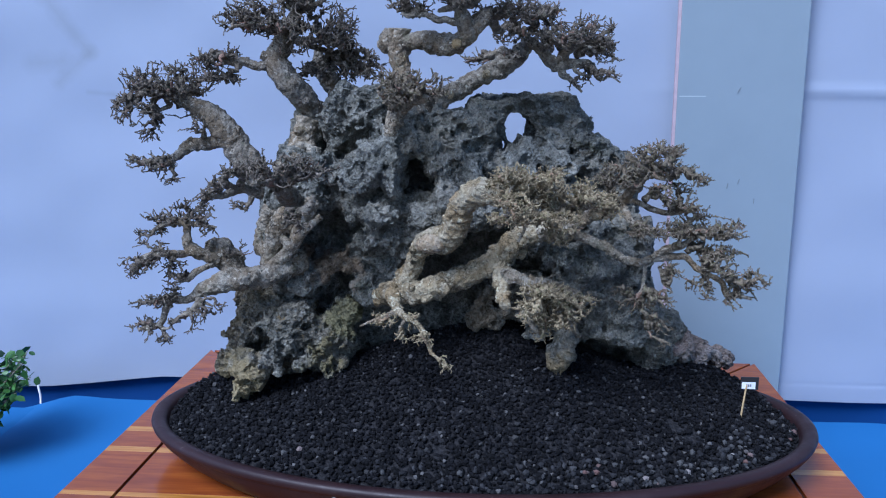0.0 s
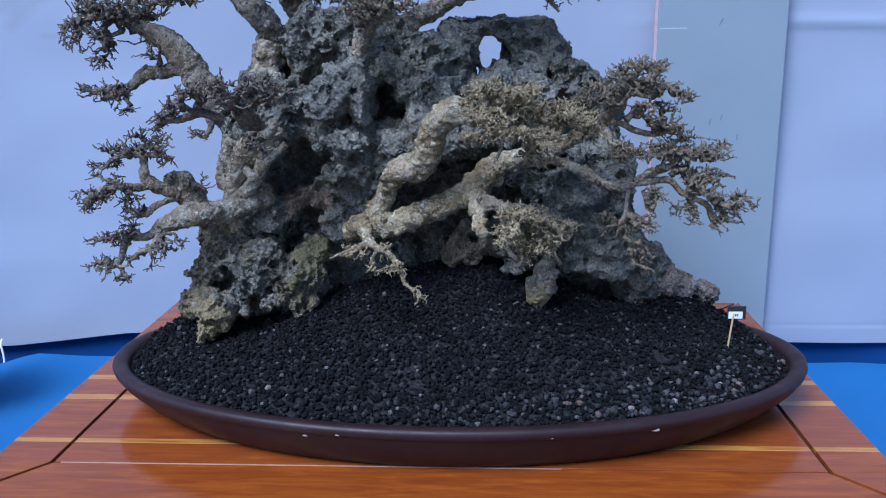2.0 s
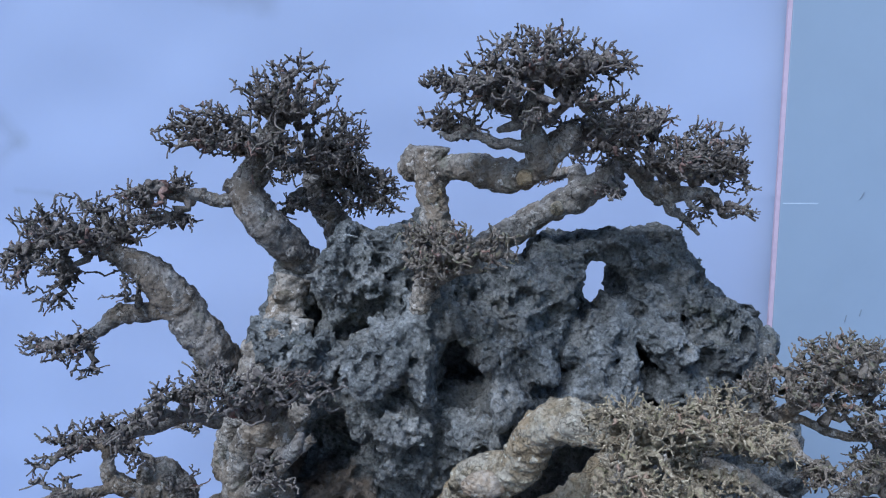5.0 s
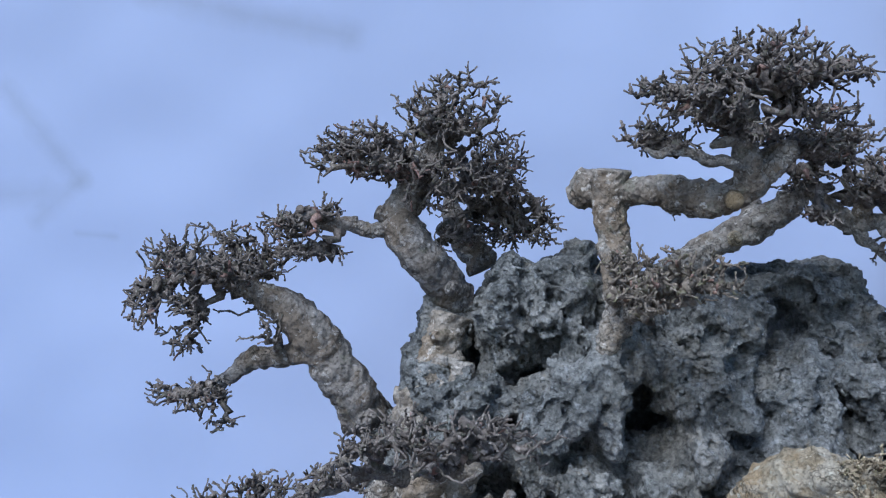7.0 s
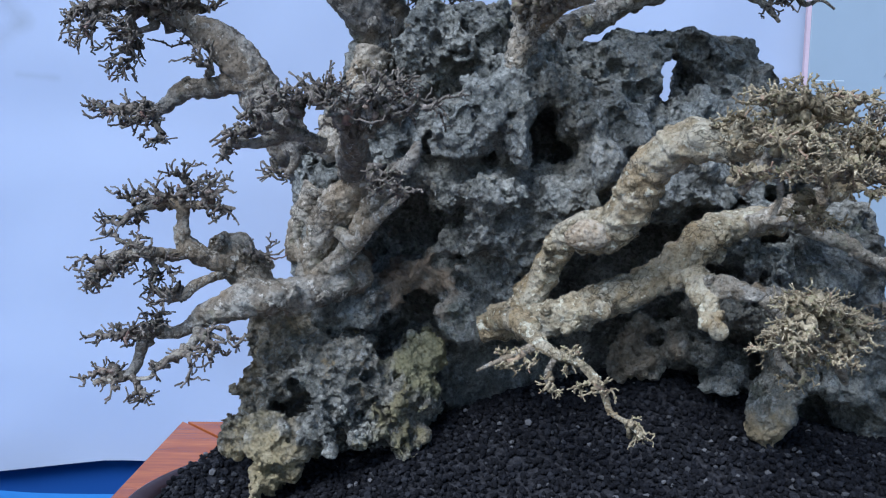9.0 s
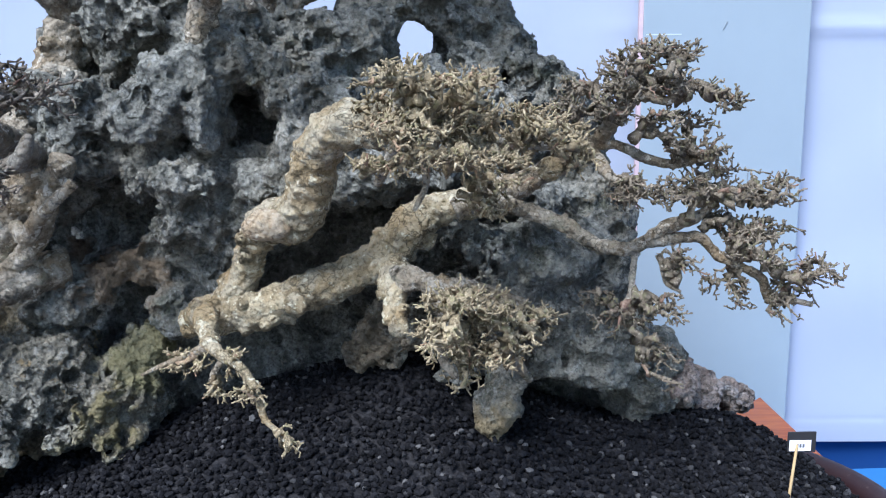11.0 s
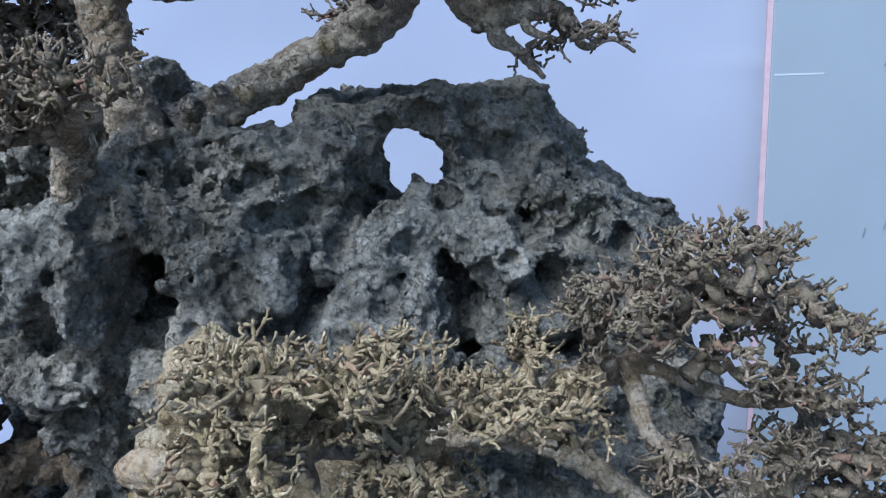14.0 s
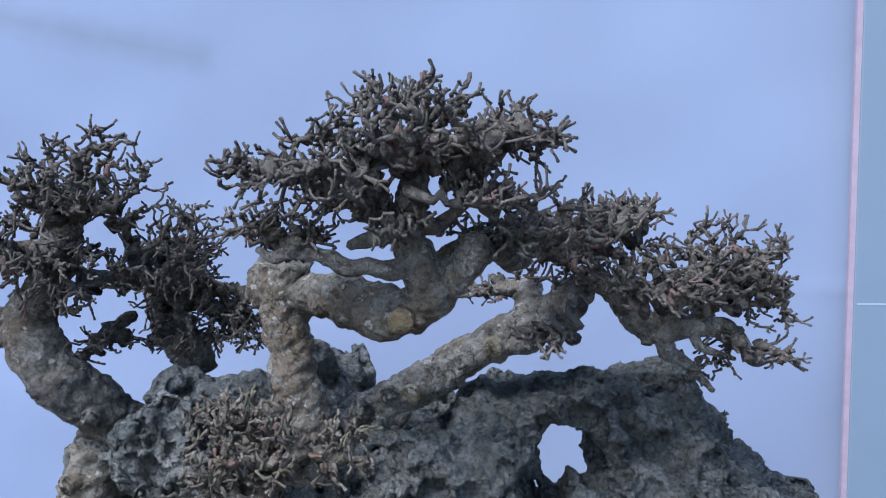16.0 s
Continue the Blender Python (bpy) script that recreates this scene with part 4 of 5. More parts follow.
# ---- trees ----
def tree(label):
    ob = thing("bonsai_tree", label, "bonsai tree", group="bonsai trees on the rock")
    ob["tan"] = int("brown twig" in label or "aerial" in label)
    ob["brown"] = int("short brown" in label)
    ob["pale"] = int("stump" in label or "stub" in label)
    return ob


bough = {}


def limb(plant, name, *points):
    """A gnarled tapering limb with burls and the scars of pruned side shoots."""
    path = smooth_path(points, 0.0026)
    path[:, 3] *= 0.79
    seed = np.random.default_rng(int(abs(points[0][0] * 9973 + points[-1][2] * 7919) * 1000) % 2 ** 31)
    path[:, :3] += 0.09 * path[:, 3:] * np.stack([soft_noise(path[:, :3], 0.024, s) for s in (53, 54, 55)], -1)
    even = 0.4 if name == "trunk" else 1.0
    path[:, 3] *= 1 + even * (0.10 * soft_noise(path[:, :3], 0.010, 51) + 0.08 * soft_noise(path[:, :3], 0.03, 52))
    big = path[:, 3].max() > 0.010
    sides = 44 if path[:, 3].max() > 0.018 else 28 if big else 14
    v, q, c = tube(path, sides, not (plant["pale"] and name == "trunk"))
    core = np.vstack([np.repeat(path[:, :3], sides, 0), path[:1, :3], path[-1:, :3]])
    out = (v - core) / (np.linalg.norm(v - core, axis=1)[:, None] + 1e-9)
    rad = np.linalg.norm(v - core, axis=1)
    burl = np.clip(soft_noise(v, 0.016, 59) - 0.2, 0, 1) * (0.14 if name == "trunk" else 0.28)
    grow = rad * (burl + soft_noise(v, 0.011, 56) * 0.115 + soft_noise(v, 0.03, 58) * 0.10)
    grow += np.minimum(rad * 0.16, 0.0019) * (soft_noise(v, 0.0055, 57) + 0.7 * soft_noise(v, 0.003, 60))
    # wrinkled rings round the wood, broken up so that none runs full circle
    grow += 0.018 * rad * soft_noise(np.repeat(np.append(np.repeat(np.arange(len(path)) * 0.0026, sides), (0, 0))[:, None], 3, 1) + 0.2 * v, 0.0065, 65)
    v = v + out * grow[:, None]
    vs, fs, off = [v], [np.vstack([q[:, [0, 1, 2]], q[:, [0, 2, 3]], c])], len(v)
    if big:
        for k in range(3, len(path) - 3):
            if seed.uniform() < 0.075:
                way = path[k + 1, :3] - path[k - 1, :3]
                way /= np.linalg.norm(way) + 1e-9
                side = np.cross(way, seed.normal(size=3))
                side = side / (np.linalg.norm(side) + 1e-9) + 0.35 * way
                r = path[k, 3]
                w = r * seed.uniform(0.28, 0.5)
                steps = [(0.55, 1.35), (0.9, 1.2), (1.12, 1.0), (1.24, 1.08), (1.28, 0.8), (1.20, 0.55)]
                row = np.array([(*(path[k, :3] + side * r * d), w * g) for d, g in steps])
                kv, kq, kc = tube(row, 10, False)
                kv += 0.0007 * np.stack([soft_noise(kv, 0.005, s) for s in (71, 72, 73)], -1)
                vs.append(kv), fs.append(np.vstack([kq[:, [0, 1, 2]], kq[:, [0, 2, 3]], kc]) + off)
                off += len(kv)
    bough[name] = mesh_object(name, np.vstack(vs), np.vstack(fs), BARK_CREAM if plant["tan"] and name in ("root", "stub") else BARK_PALE if plant["tan"] or plant["brown"] or name == "root" else BARK_ASH if plant["pale"] else BARK_GREY, plant)


def ring_scar(on, x, y, z, r):
    """A healed pruning cut: a swollen ring of bark round a sunken disc."""
    steps = [(0.008, 1.0), (0.0, 1.15), (-0.004, 1.1), (-0.0055, 0.85), (-0.004, 0.6), (-0.001, 0.45), (-0.0008, 0.2)]
    row = np.array([(x, y + d, z + 0.15 * d, r * g) for d, g in steps])
    v, q, c = tube(row, 20, False)
    v += 0.0010 * np.stack([soft_noise(v, 0.006, s) for s in (83, 84, 85)], -1)
    mesh_object("ring_scar", v, np.vstack([q[:, [0, 1, 2]], q[:, [0, 2, 3]], c]), BARK_CREAM, bough[on], label="healed pruning cut")


def scar(plant, x, y, z, rx, ry, rz):
    """A bare patch of sawn, weathered wood."""
    bm = bmesh.new()
    bmesh.ops.create_icosphere(bm, subdivisions=4, radius=1)
    v = np.array([p.co[:] for p in bm.verts]) * (rx, ry, rz) + (x, y, z)
    n = soft_noise(v, 0.02, 81) * 0.25 + soft_noise(v, 0.007, 82) * 0.12
    for p, at, k in zip(bm.verts, v, n):
        p.co = Vector(at) + (Vector(at) - Vector((x, y, z))) * float(k)
    part("cut_scar", bm, CUT, bough["root"], "tan sawn wood", smooth=True)


def twigs(plant, centre, radii, count, root):
    """A cushion of forking twigs that fills an ellipsoid from its root."""
    count = int(count * (1.35 if plant["tan"] else 0.85))
    r = np.random.default_rng(int(abs(centre[0] * 7919 + centre[2] * 104729) * 100) % 2 ** 31)
    c, s, root = np.array(centre), np.array(radii), np.array(root)
    lobes = max(4, count // 16)
    d = r.normal(size=(lobes, 3))
    d /= np.linalg.norm(d, axis=1)[:, None]
    lobe = d * r.uniform(0.3, 0.82, (lobes, 1)) ** 0.6
    which = r.integers(0, lobes, count)
    goals = lobe[which] + r.normal(size=(count, 3)) * 0.27 * (1, 1, 0.85)
    far = np.linalg.norm(goals, axis=1)[:, None]
    goals = c + goals / np.maximum(far, 1.0) * r.uniform(0.9, 1.05, (count, 1)) * s
    order = np.argsort(np.linalg.norm((goals - root) / s, axis=1))
    size = count * 16 + 60
    nodes, parent, depth = np.zeros((size, 3)), np.full(size, -1), np.zeros(size)
    nodes[0], n = root, 1
    for g in goals[order]:
        dist = np.linalg.norm(nodes[:n] - g, axis=1)
        j = int(np.argmin(dist + 0.24 * depth[:n]))
        gapd = dist[j]
        if gapd < 0.003:
            continue
        steps = 1 if gapd < 0.010 else 2 if gapd < 0.025 else 3
        base, prev = nodes[j].copy(), j
        for k in range(1, steps + 1):
            t = k / steps
            p = base + (g - base) * t + r.normal(size=3) * gapd * 0.14 * (k < steps)
            p[2] += 0.06 * gapd * math.sin(math.pi * t)
            nodes[n], parent[n], depth[n] = p, prev, depth[prev] + gapd / steps
            prev, n = n, n + 1
    # short blunt spurs, forked at the ends, and stubby buds along the sides
    grown = n
    child = np.bincount(parent[1:n], minlength=n)
    for j in range(1, grown):
        way = nodes[j] - nodes[parent[j]]
        way /= np.linalg.norm(way) + 1e-9
        if plant["tan"]:
            tips = r.integers(2, 4) if child[j] == 0 else int(r.uniform() < 0.9) + int(r.uniform() < 0.5)
        else:
            tips = r.integers(1, 4) if child[j] == 0 else int(r.uniform() < 0.75)
        for _ in range(tips):
            spread = 0.55 if child[j] == 0 else 1.0
            w = way + r.normal(size=3) * spread + (0, 0, 0.25)
            w /= np.linalg.norm(w)
            reach = r.uniform(0.003, 0.008) if child[j] == 0 or r.uniform() < 0.4 else r.uniform(0.0018, 0.0038)
            reach *= 1.0 if plant["tan"] else 1.45
            nodes[n], parent[n] = nodes[j] + w * reach, j
            n += 1
    load = np.zeros(n)
    load[grown:] = 0.35
    load[:grown][child == 0] += 0.7
    child = np.bincount(parent[1:n], minlength=n)
    for j in range(n - 1, 0, -1):
        load[parent[j]] += load[j]
    load = np.maximum(load, 0.8)
    tip = 0.00078 if plant["tan"] else 0.00105
    rad = np.minimum(tip * load ** 0.5, 0.0052 if plant["tan"] else 0.0056)
    done = np.zeros(n, bool)
    done[0] = True
    paths = []
    for j in [j for j in range(1, n) if child[j] == 0]:
        chain = [j]
        while not done[chain[-1]]:
            done[chain[-1]] = True
            chain.append(parent[chain[-1]])
        chain = chain[::-1]
        row = np.column_stack([nodes[chain], rad[chain]])
        row[0, 3] = min(row[0, 3], row[1, 3] * 1.15)
        half = (row[1:] + row[:-1]) / 2
        full = np.empty((len(row) * 2 - 1, 4))
        full[::2], full[1::2] = row, half
        full[1::2, 3] *= 0.78
        full[::2, 3] *= r.uniform(0.95, 1.45 if plant["tan"] else 1.25, len(row))
        full[-1, 3] *= 1.15
        full[:, :3] += 0.75 * full[:, 3:] * r.normal(size=(len(full), 3))
        row = full
        row[:, 3] *= 1 + 0.28 * soft_noise(row[:, :3], 0.005, 61)
        row[:, :3] += 0.0010 * np.stack([soft_noise(row[:, :3], 0.012, q) for q in (62, 63, 64)], -1)
        paths.append(row)
    tagged(tubes_object("twig_cushion", paths, lambda p: 7 if p[:, 3].max() > 0.004 else 5, (TWIG_BROWN if centre[0] > 0.16 else TWIG_TAN) if plant["tan"] else TWIG_BROWN if plant["brown"] else TWIG_GREY, plant), kind="stuff")


plant = tree("leafless bonsai leaning out from the top of the rock, conical crown")
limb(plant, "trunk", (-0.362, 1.680, 0.619, 0.029), (-0.391, 1.650, 0.669, 0.030), (-0.420, 1.620, 0.713, 0.029), (-0.448, 1.630, 0.751, 0.028), (-0.433, 1.640, 0.789, 0.023), (-0.412, 1.635, 0.828, 0.016), (-0.396, 1.635, 0.873, 0.010))
limb(plant, "limb", (-0.452, 1.630, 0.750, 0.015), (-0.481, 1.620, 0.744, 0.011), (-0.505, 1.610, 0.753, 0.010), (-0.529, 1.600, 0.751, 0.008), (-0.553, 1.590, 0.759, 0.005))
limb(plant, "limb", (-0.418, 1.625, 0.821, 0.010), (-0.452, 1.615, 0.825, 0.006), (-0.489, 1.605, 0.821, 0.005), (-0.519, 1.595, 0.816, 0.004))
limb(plant, "limb", (-0.413, 1.655, 0.794, 0.010), (-0.383, 1.700, 0.780, 0.008), (-0.344, 1.720, 0.763, 0.006), (-0.308, 1.730, 0.752, 0.004))
limb(plant, "limb", (-0.351, 1.750, 0.683, 0.024), (-0.370, 1.760, 0.711, 0.026), (-0.388, 1.760, 0.740, 0.020), (-0.395, 1.760, 0.778, 0.011))
twigs(plant, (-0.392, 1.625, 0.885), (.064, .06, .042), 250, (-0.405, 1.635, 0.847))
twigs(plant, (-0.457, 1.605, 0.831), (.092, .07, .036), 300, (-0.428, 1.625, 0.809))
twigs(plant, (-0.357, 1.685, 0.821), (.061, .07, .054), 250, (-0.398, 1.685, 0.793))
twigs(plant, (-0.338, 1.720, 0.748), (.08, .06, .032), 240, (-0.366, 1.720, 0.772))
twigs(plant, (-0.290, 1.730, 0.739), (.045, .05, .025), 80, (-0.323, 1.730, 0.752))
twigs(plant, (-0.330, 1.695, 0.793), (.044, .05, .029), 80, (-0.365, 1.710, 0.776))
twigs(plant, (-0.421, 1.615, 0.797), (.074, .06, .031), 130, (-0.412, 1.635, 0.815))
twigs(plant, (-0.550, 1.590, 0.760), (.045, .05, .024), 138, (-0.529, 1.600, 0.751))
twigs(plant, (-0.540, 1.590, 0.722), (.038, .04, .017), 75, (-0.511, 1.600, 0.747))
twigs(plant, (-0.398, 1.650, 0.730), (.027, .04, .02), 50, (-0.393, 1.700, 0.753))

plant = tree("leafless bonsai leaning off the rock, domed crown and low branch")
limb(plant, "trunk", (-0.476, 1.670, 0.490, 0.034), (-0.497, 1.630, 0.537, 0.034), (-0.523, 1.620, 0.581, 0.034), (-0.547, 1.610, 0.623, 0.032), (-0.572, 1.610, 0.653, 0.027), (-0.604, 1.610, 0.669, 0.018), (-0.643, 1.610, 0.689, 0.011), (-0.676, 1.610, 0.701, 0.007))
limb(plant, "limb", (-0.545, 1.612, 0.607, 0.021), (-0.585, 1.615, 0.598, 0.017), (-0.622, 1.615, 0.592, 0.014), (-0.645, 1.615, 0.574, 0.012), (-0.672, 1.612, 0.560, 0.008), (-0.700, 1.610, 0.548, 0.005))
twigs(plant, (-0.713, 1.600, 0.661), (.046, .06, .036), 110, (-0.650, 1.610, 0.689))
twigs(plant, (-0.614, 1.600, 0.667), (.054, .05, .024), 70, (-0.604, 1.610, 0.669))
twigs(plant, (-0.650, 1.575, 0.542), (.029, .04, .018), 40, (-0.657, 1.580, 0.570))
twigs(plant, (-0.649, 1.610, 0.718), (.092, .08, .036), 412, (-0.630, 1.610, 0.685))
twigs(plant, (-0.687, 1.600, 0.644), (.033, .05, .039), 112, (-0.650, 1.610, 0.682))
twigs(plant, (-0.681, 1.570, 0.566), (.041, .04, .024), 100, (-0.664, 1.580, 0.570))
twigs(plant, (-0.600, 1.590, 0.634), (.026, .03, .016), 38, (-0.590, 1.600, 0.612))

plant = tree("leafless bonsai growing low and sideways off the rock, pale cut stub")
limb(plant, "trunk", (-0.399, 1.595, 0.369, 0.029), (-0.429, 1.570, 0.363, 0.027), (-0.461, 1.545, 0.355, 0.025), (-0.492, 1.525, 0.353, 0.025), (-0.523, 1.510, 0.351, 0.027), (-0.551, 1.505, 0.341, 0.021), (-0.572, 1.510, 0.334, 0.018), (-0.584, 1.510, 0.324, 0.013), (-0.597, 1.510, 0.314, 0.010), (-0.615, 1.505, 0.312, 0.010), (-0.629, 1.500, 0.317, 0.011), (-0.639, 1.500, 0.306, 0.010), (-0.647, 1.500, 0.283, 0.008), (-0.658, 1.500, 0.264, 0.008), (-0.677, 1.495, 0.261, 0.007), (-0.696, 1.490, 0.256, 0.004))
limb(plant, "limb", (-0.508, 1.540, 0.351, 0.026), (-0.527, 1.550, 0.372, 0.030), (-0.542, 1.550, 0.391, 0.032), (-0.558, 1.548, 0.403, 0.028), (-0.568, 1.545, 0.411, 0.022))
limb(plant, "limb", (-0.549, 1.535, 0.389, 0.021), (-0.571, 1.520, 0.397, 0.014), (-0.587, 1.510, 0.409, 0.016), (-0.596, 1.505, 0.424, 0.012), (-0.594, 1.505, 0.441, 0.009), (-0.595, 1.505, 0.458, 0.010), (-0.611, 1.505, 0.461, 0.007), (-0.635, 1.505, 0.458, 0.007), (-0.654, 1.505, 0.447, 0.005), (-0.664, 1.500, 0.438, 0.002))
limb(plant, "limb", (-0.588, 1.512, 0.406, 0.012), (-0.602, 1.500, 0.403, 0.009), (-0.620, 1.475, 0.410, 0.008), (-0.634, 1.465, 0.409, 0.009), (-0.653, 1.460, 0.406, 0.008), (-0.666, 1.455, 0.396, 0.007), (-0.678, 1.450, 0.388, 0.004))
limb(plant, "limb", (-0.557, 1.525, 0.378, 0.008), (-0.569, 1.510, 0.373, 0.007), (-0.583, 1.500, 0.367, 0.008), (-0.592, 1.495, 0.358, 0.007), (-0.609, 1.490, 0.351, 0.004))
limb(plant, "limb", (-0.582, 1.510, 0.326, 0.008), (-0.577, 1.490, 0.313, 0.007), (-0.581, 1.460, 0.302, 0.006), (-0.598, 1.450, 0.294, 0.005), (-0.609, 1.445, 0.287, 0.003))
limb(plant, "limb", (-0.594, 1.505, 0.460, 0.007), (-0.574, 1.495, 0.460, 0.006), (-0.552, 1.485, 0.460, 0.004), (-0.529, 1.480, 0.458, 0.002))
limb(plant, "limb", (-0.503, 1.550, 0.383, 0.005), (-0.511, 1.540, 0.397, 0.005), (-0.520, 1.530, 0.404, 0.003))
limb(plant, "limb", (-0.576, 1.490, 0.311, 0.005), (-0.556, 1.470, 0.318, 0.004), (-0.539, 1.465, 0.313, 0.002))
limb(plant, "limb", (-0.609, 1.445, 0.287, 0.003), (-0.615, 1.445, 0.276, 0.003), (-0.630, 1.445, 0.274, 0.002))
limb(plant, "root", (-0.442, 1.560, 0.358, 0.021), (-0.468, 1.545, 0.341, 0.017), (-0.486, 1.540, 0.336, 0.014))
twigs(plant, (-0.617, 1.500, 0.483), (0.058, 0.035, 0.026), 75, (-0.612, 1.505, 0.461))
twigs(plant, (-0.656, 1.500, 0.447), (0.031, 0.035, 0.019), 32, (-0.645, 1.505, 0.453))
twigs(plant, (-0.549, 1.485, 0.467), (0.044, 0.035, 0.031), 60, (-0.563, 1.490, 0.460))
twigs(plant, (-0.585, 1.490, 0.494), (0.024, 0.035, 0.020), 30, (-0.594, 1.505, 0.470))
twigs(plant, (-0.505, 1.525, 0.405), (0.026, 0.035, 0.018), 26, (-0.515, 1.535, 0.400))
twigs(plant, (-0.673, 1.455, 0.403), (0.037, 0.035, 0.031), 55, (-0.662, 1.458, 0.401))
twigs(plant, (-0.617, 1.465, 0.389), (0.048, 0.035, 0.020), 60, (-0.620, 1.475, 0.407))
twigs(plant, (-0.643, 1.460, 0.418), (0.034, 0.035, 0.015), 28, (-0.634, 1.465, 0.410))
twigs(plant, (-0.612, 1.490, 0.357), (0.031, 0.035, 0.016), 38, (-0.591, 1.496, 0.360))
twigs(plant, (-0.636, 1.490, 0.330), (0.034, 0.035, 0.016), 45, (-0.624, 1.500, 0.317))
twigs(plant, (-0.665, 1.490, 0.309), (0.037, 0.035, 0.016), 40, (-0.644, 1.500, 0.307))
twigs(plant, (-0.676, 1.490, 0.259), (0.037, 0.035, 0.016), 45, (-0.665, 1.495, 0.263))
twigs(plant, (-0.644, 1.480, 0.249), (0.034, 0.035, 0.019), 30, (-0.658, 1.500, 0.261))
twigs(plant, (-0.583, 1.450, 0.288), (0.031, 0.035, 0.020), 36, (-0.588, 1.455, 0.299))
twigs(plant, (-0.549, 1.465, 0.306), (0.027, 0.035, 0.027), 40, (-0.565, 1.480, 0.315))
twigs(plant, (-0.687, 1.450, 0.378), (0.027, 0.035, 0.020), 22, (-0.678, 1.450, 0.388))

plant = tree("small leafless bonsai clinging to the rock, dense greyish cushion of twigs")
limb(plant, "trunk", (-0.405, 1.560, 0.490, 0.024), (-0.402, 1.510, 0.512, 0.023), (-0.395, 1.450, 0.530, 0.019), (-0.397, 1.410, 0.548, 0.012), (-0.400, 1.395, 0.562, 0.006))
limb(plant, "limb", (-0.423, 1.420, 0.528, 0.012), (-0.450, 1.405, 0.539, 0.009), (-0.470, 1.400, 0.534, 0.009), (-0.487, 1.385, 0.529, 0.006), (-0.502, 1.375, 0.529, 0.005), (-0.513, 1.370, 0.521, 0.003))
limb(plant, "limb", (-0.458, 1.400, 0.540, 0.006), (-0.469, 1.380, 0.550, 0.006), (-0.481, 1.365, 0.560, 0.004), (-0.496, 1.360, 0.553, 0.003))
limb(plant, "limb", (-0.475, 1.485, 0.539, 0.008), (-0.463, 1.485, 0.514, 0.007), (-0.472, 1.485, 0.495, 0.005))
limb(plant, "limb", (-0.351, 1.390, 0.503, 0.010), (-0.334, 1.380, 0.512, 0.009), (-0.325, 1.380, 0.531, 0.006))
limb(plant, "root", (-.389, 1.540, .494, .022), (-.431, 1.560, .453, .026), (-.453, 1.570, .404, .023), (-.464, 1.570, .362, .019))
limb(plant, "root", (-.362, 1.530, .501, .017), (-.389, 1.540, .448, .016), (-.416, 1.550, .4, .016), (-.452, 1.560, .37, .015))
limb(plant, "root", (-.452, 1.570, .479, .02), (-.475, 1.580, .43, .018), (-.479, 1.580, .388, .015))
limb(plant, "root", (-.388, 1.630, .643, .029), (-.407, 1.620, .591, .028), (-.426, 1.600, .556, .025), (-.437, 1.580, .516, .022))
limb(plant, "root", (-.374, 1.610, .594, .017), (-.387, 1.600, .543, .015), (-.38, 1.580, .51, .014))
limb(plant, "root", (-.341, 1.500, .477, .008), (-.379, 1.500, .442, .009), (-.399, 1.510, .418, .01), (-.421, 1.530, .429, .009))
twigs(plant, (-0.350, 1.380, 0.561), (.068, .06, .044), 110, (-0.379, 1.390, 0.552))
twigs(plant, (-0.433, 1.380, 0.584), (0.046, 0.035, 0.020), 95, (-0.450, 1.400, 0.547))
twigs(plant, (-0.500, 1.365, 0.545), (0.026, 0.035, 0.016), 40, (-0.488, 1.375, 0.542))
twigs(plant, (-0.472, 1.365, 0.562), (0.026, 0.035, 0.017), 40, (-0.472, 1.380, 0.550))
twigs(plant, (-0.509, 1.370, 0.522), (0.019, 0.035, 0.010), 18, (-0.499, 1.375, 0.528))
twigs(plant, (-0.482, 1.485, 0.495), (.021, .03, .018), 22, (-0.472, 1.485, 0.499))
twigs(plant, (-0.381, 1.375, 0.566), (.072, .05, .04), 60, (-0.398, 1.390, 0.549))
twigs(plant, (-0.341, 1.365, 0.497), (.036, .035, .022), 60, (-0.370, 1.390, 0.505))

plant = tree("small leafless bonsai on the ridge of the rock, short brown trunk")
limb(plant, "trunk", (-.22, 1.560, .607, .016), (-.213, 1.550, .64, .018), (-.207, 1.550, .67, .018), (-.214, 1.550, .697, .014), (-.198, 1.560, .711, .01))
limb(plant, "limb", (-.204, 1.550, .661, .014), (-.179, 1.500, .679, .011), (-.145, 1.480, .691, .008))
twigs(plant, (-.197, 1.460, .698), (.03, .05, .023), 60, (-.188, 1.500, .662))
twigs(plant, (-.175, 1.470, .709), (.071, .05, .029), 170, (-.201, 1.500, .69))
twigs(plant, (-.217, 1.510, .7), (.031, .04, .031), 70, (-.215, 1.520, .681))

plant = tree("leafless bonsai on the ridge, sawn-off stump and long pale limb")
limb(plant, "trunk", (-0.186, 1.612, 0.650, 0.030), (-0.196, 1.612, 0.690, 0.025), (-0.203, 1.612, 0.725, 0.023), (-0.208, 1.612, 0.760, 0.023), (-0.209, 1.612, 0.789, 0.024), (-0.209, 1.612, 0.812, 0.025))
limb(plant, "knob", (-0.216, 1.625, 0.795, 0.022), (-0.230, 1.645, 0.789, 0.028), (-0.242, 1.655, 0.779, 0.022))
limb(plant, "limb", (-0.195, 1.610, 0.786, 0.019), (-0.165, 1.590, 0.789, 0.021), (-0.135, 1.572, 0.784, 0.023), (-0.110, 1.558, 0.782, 0.023), (-0.088, 1.548, 0.788, 0.020), (-0.070, 1.540, 0.803, 0.017), (-0.052, 1.535, 0.820, 0.015), (-0.041, 1.530, 0.836, 0.014))
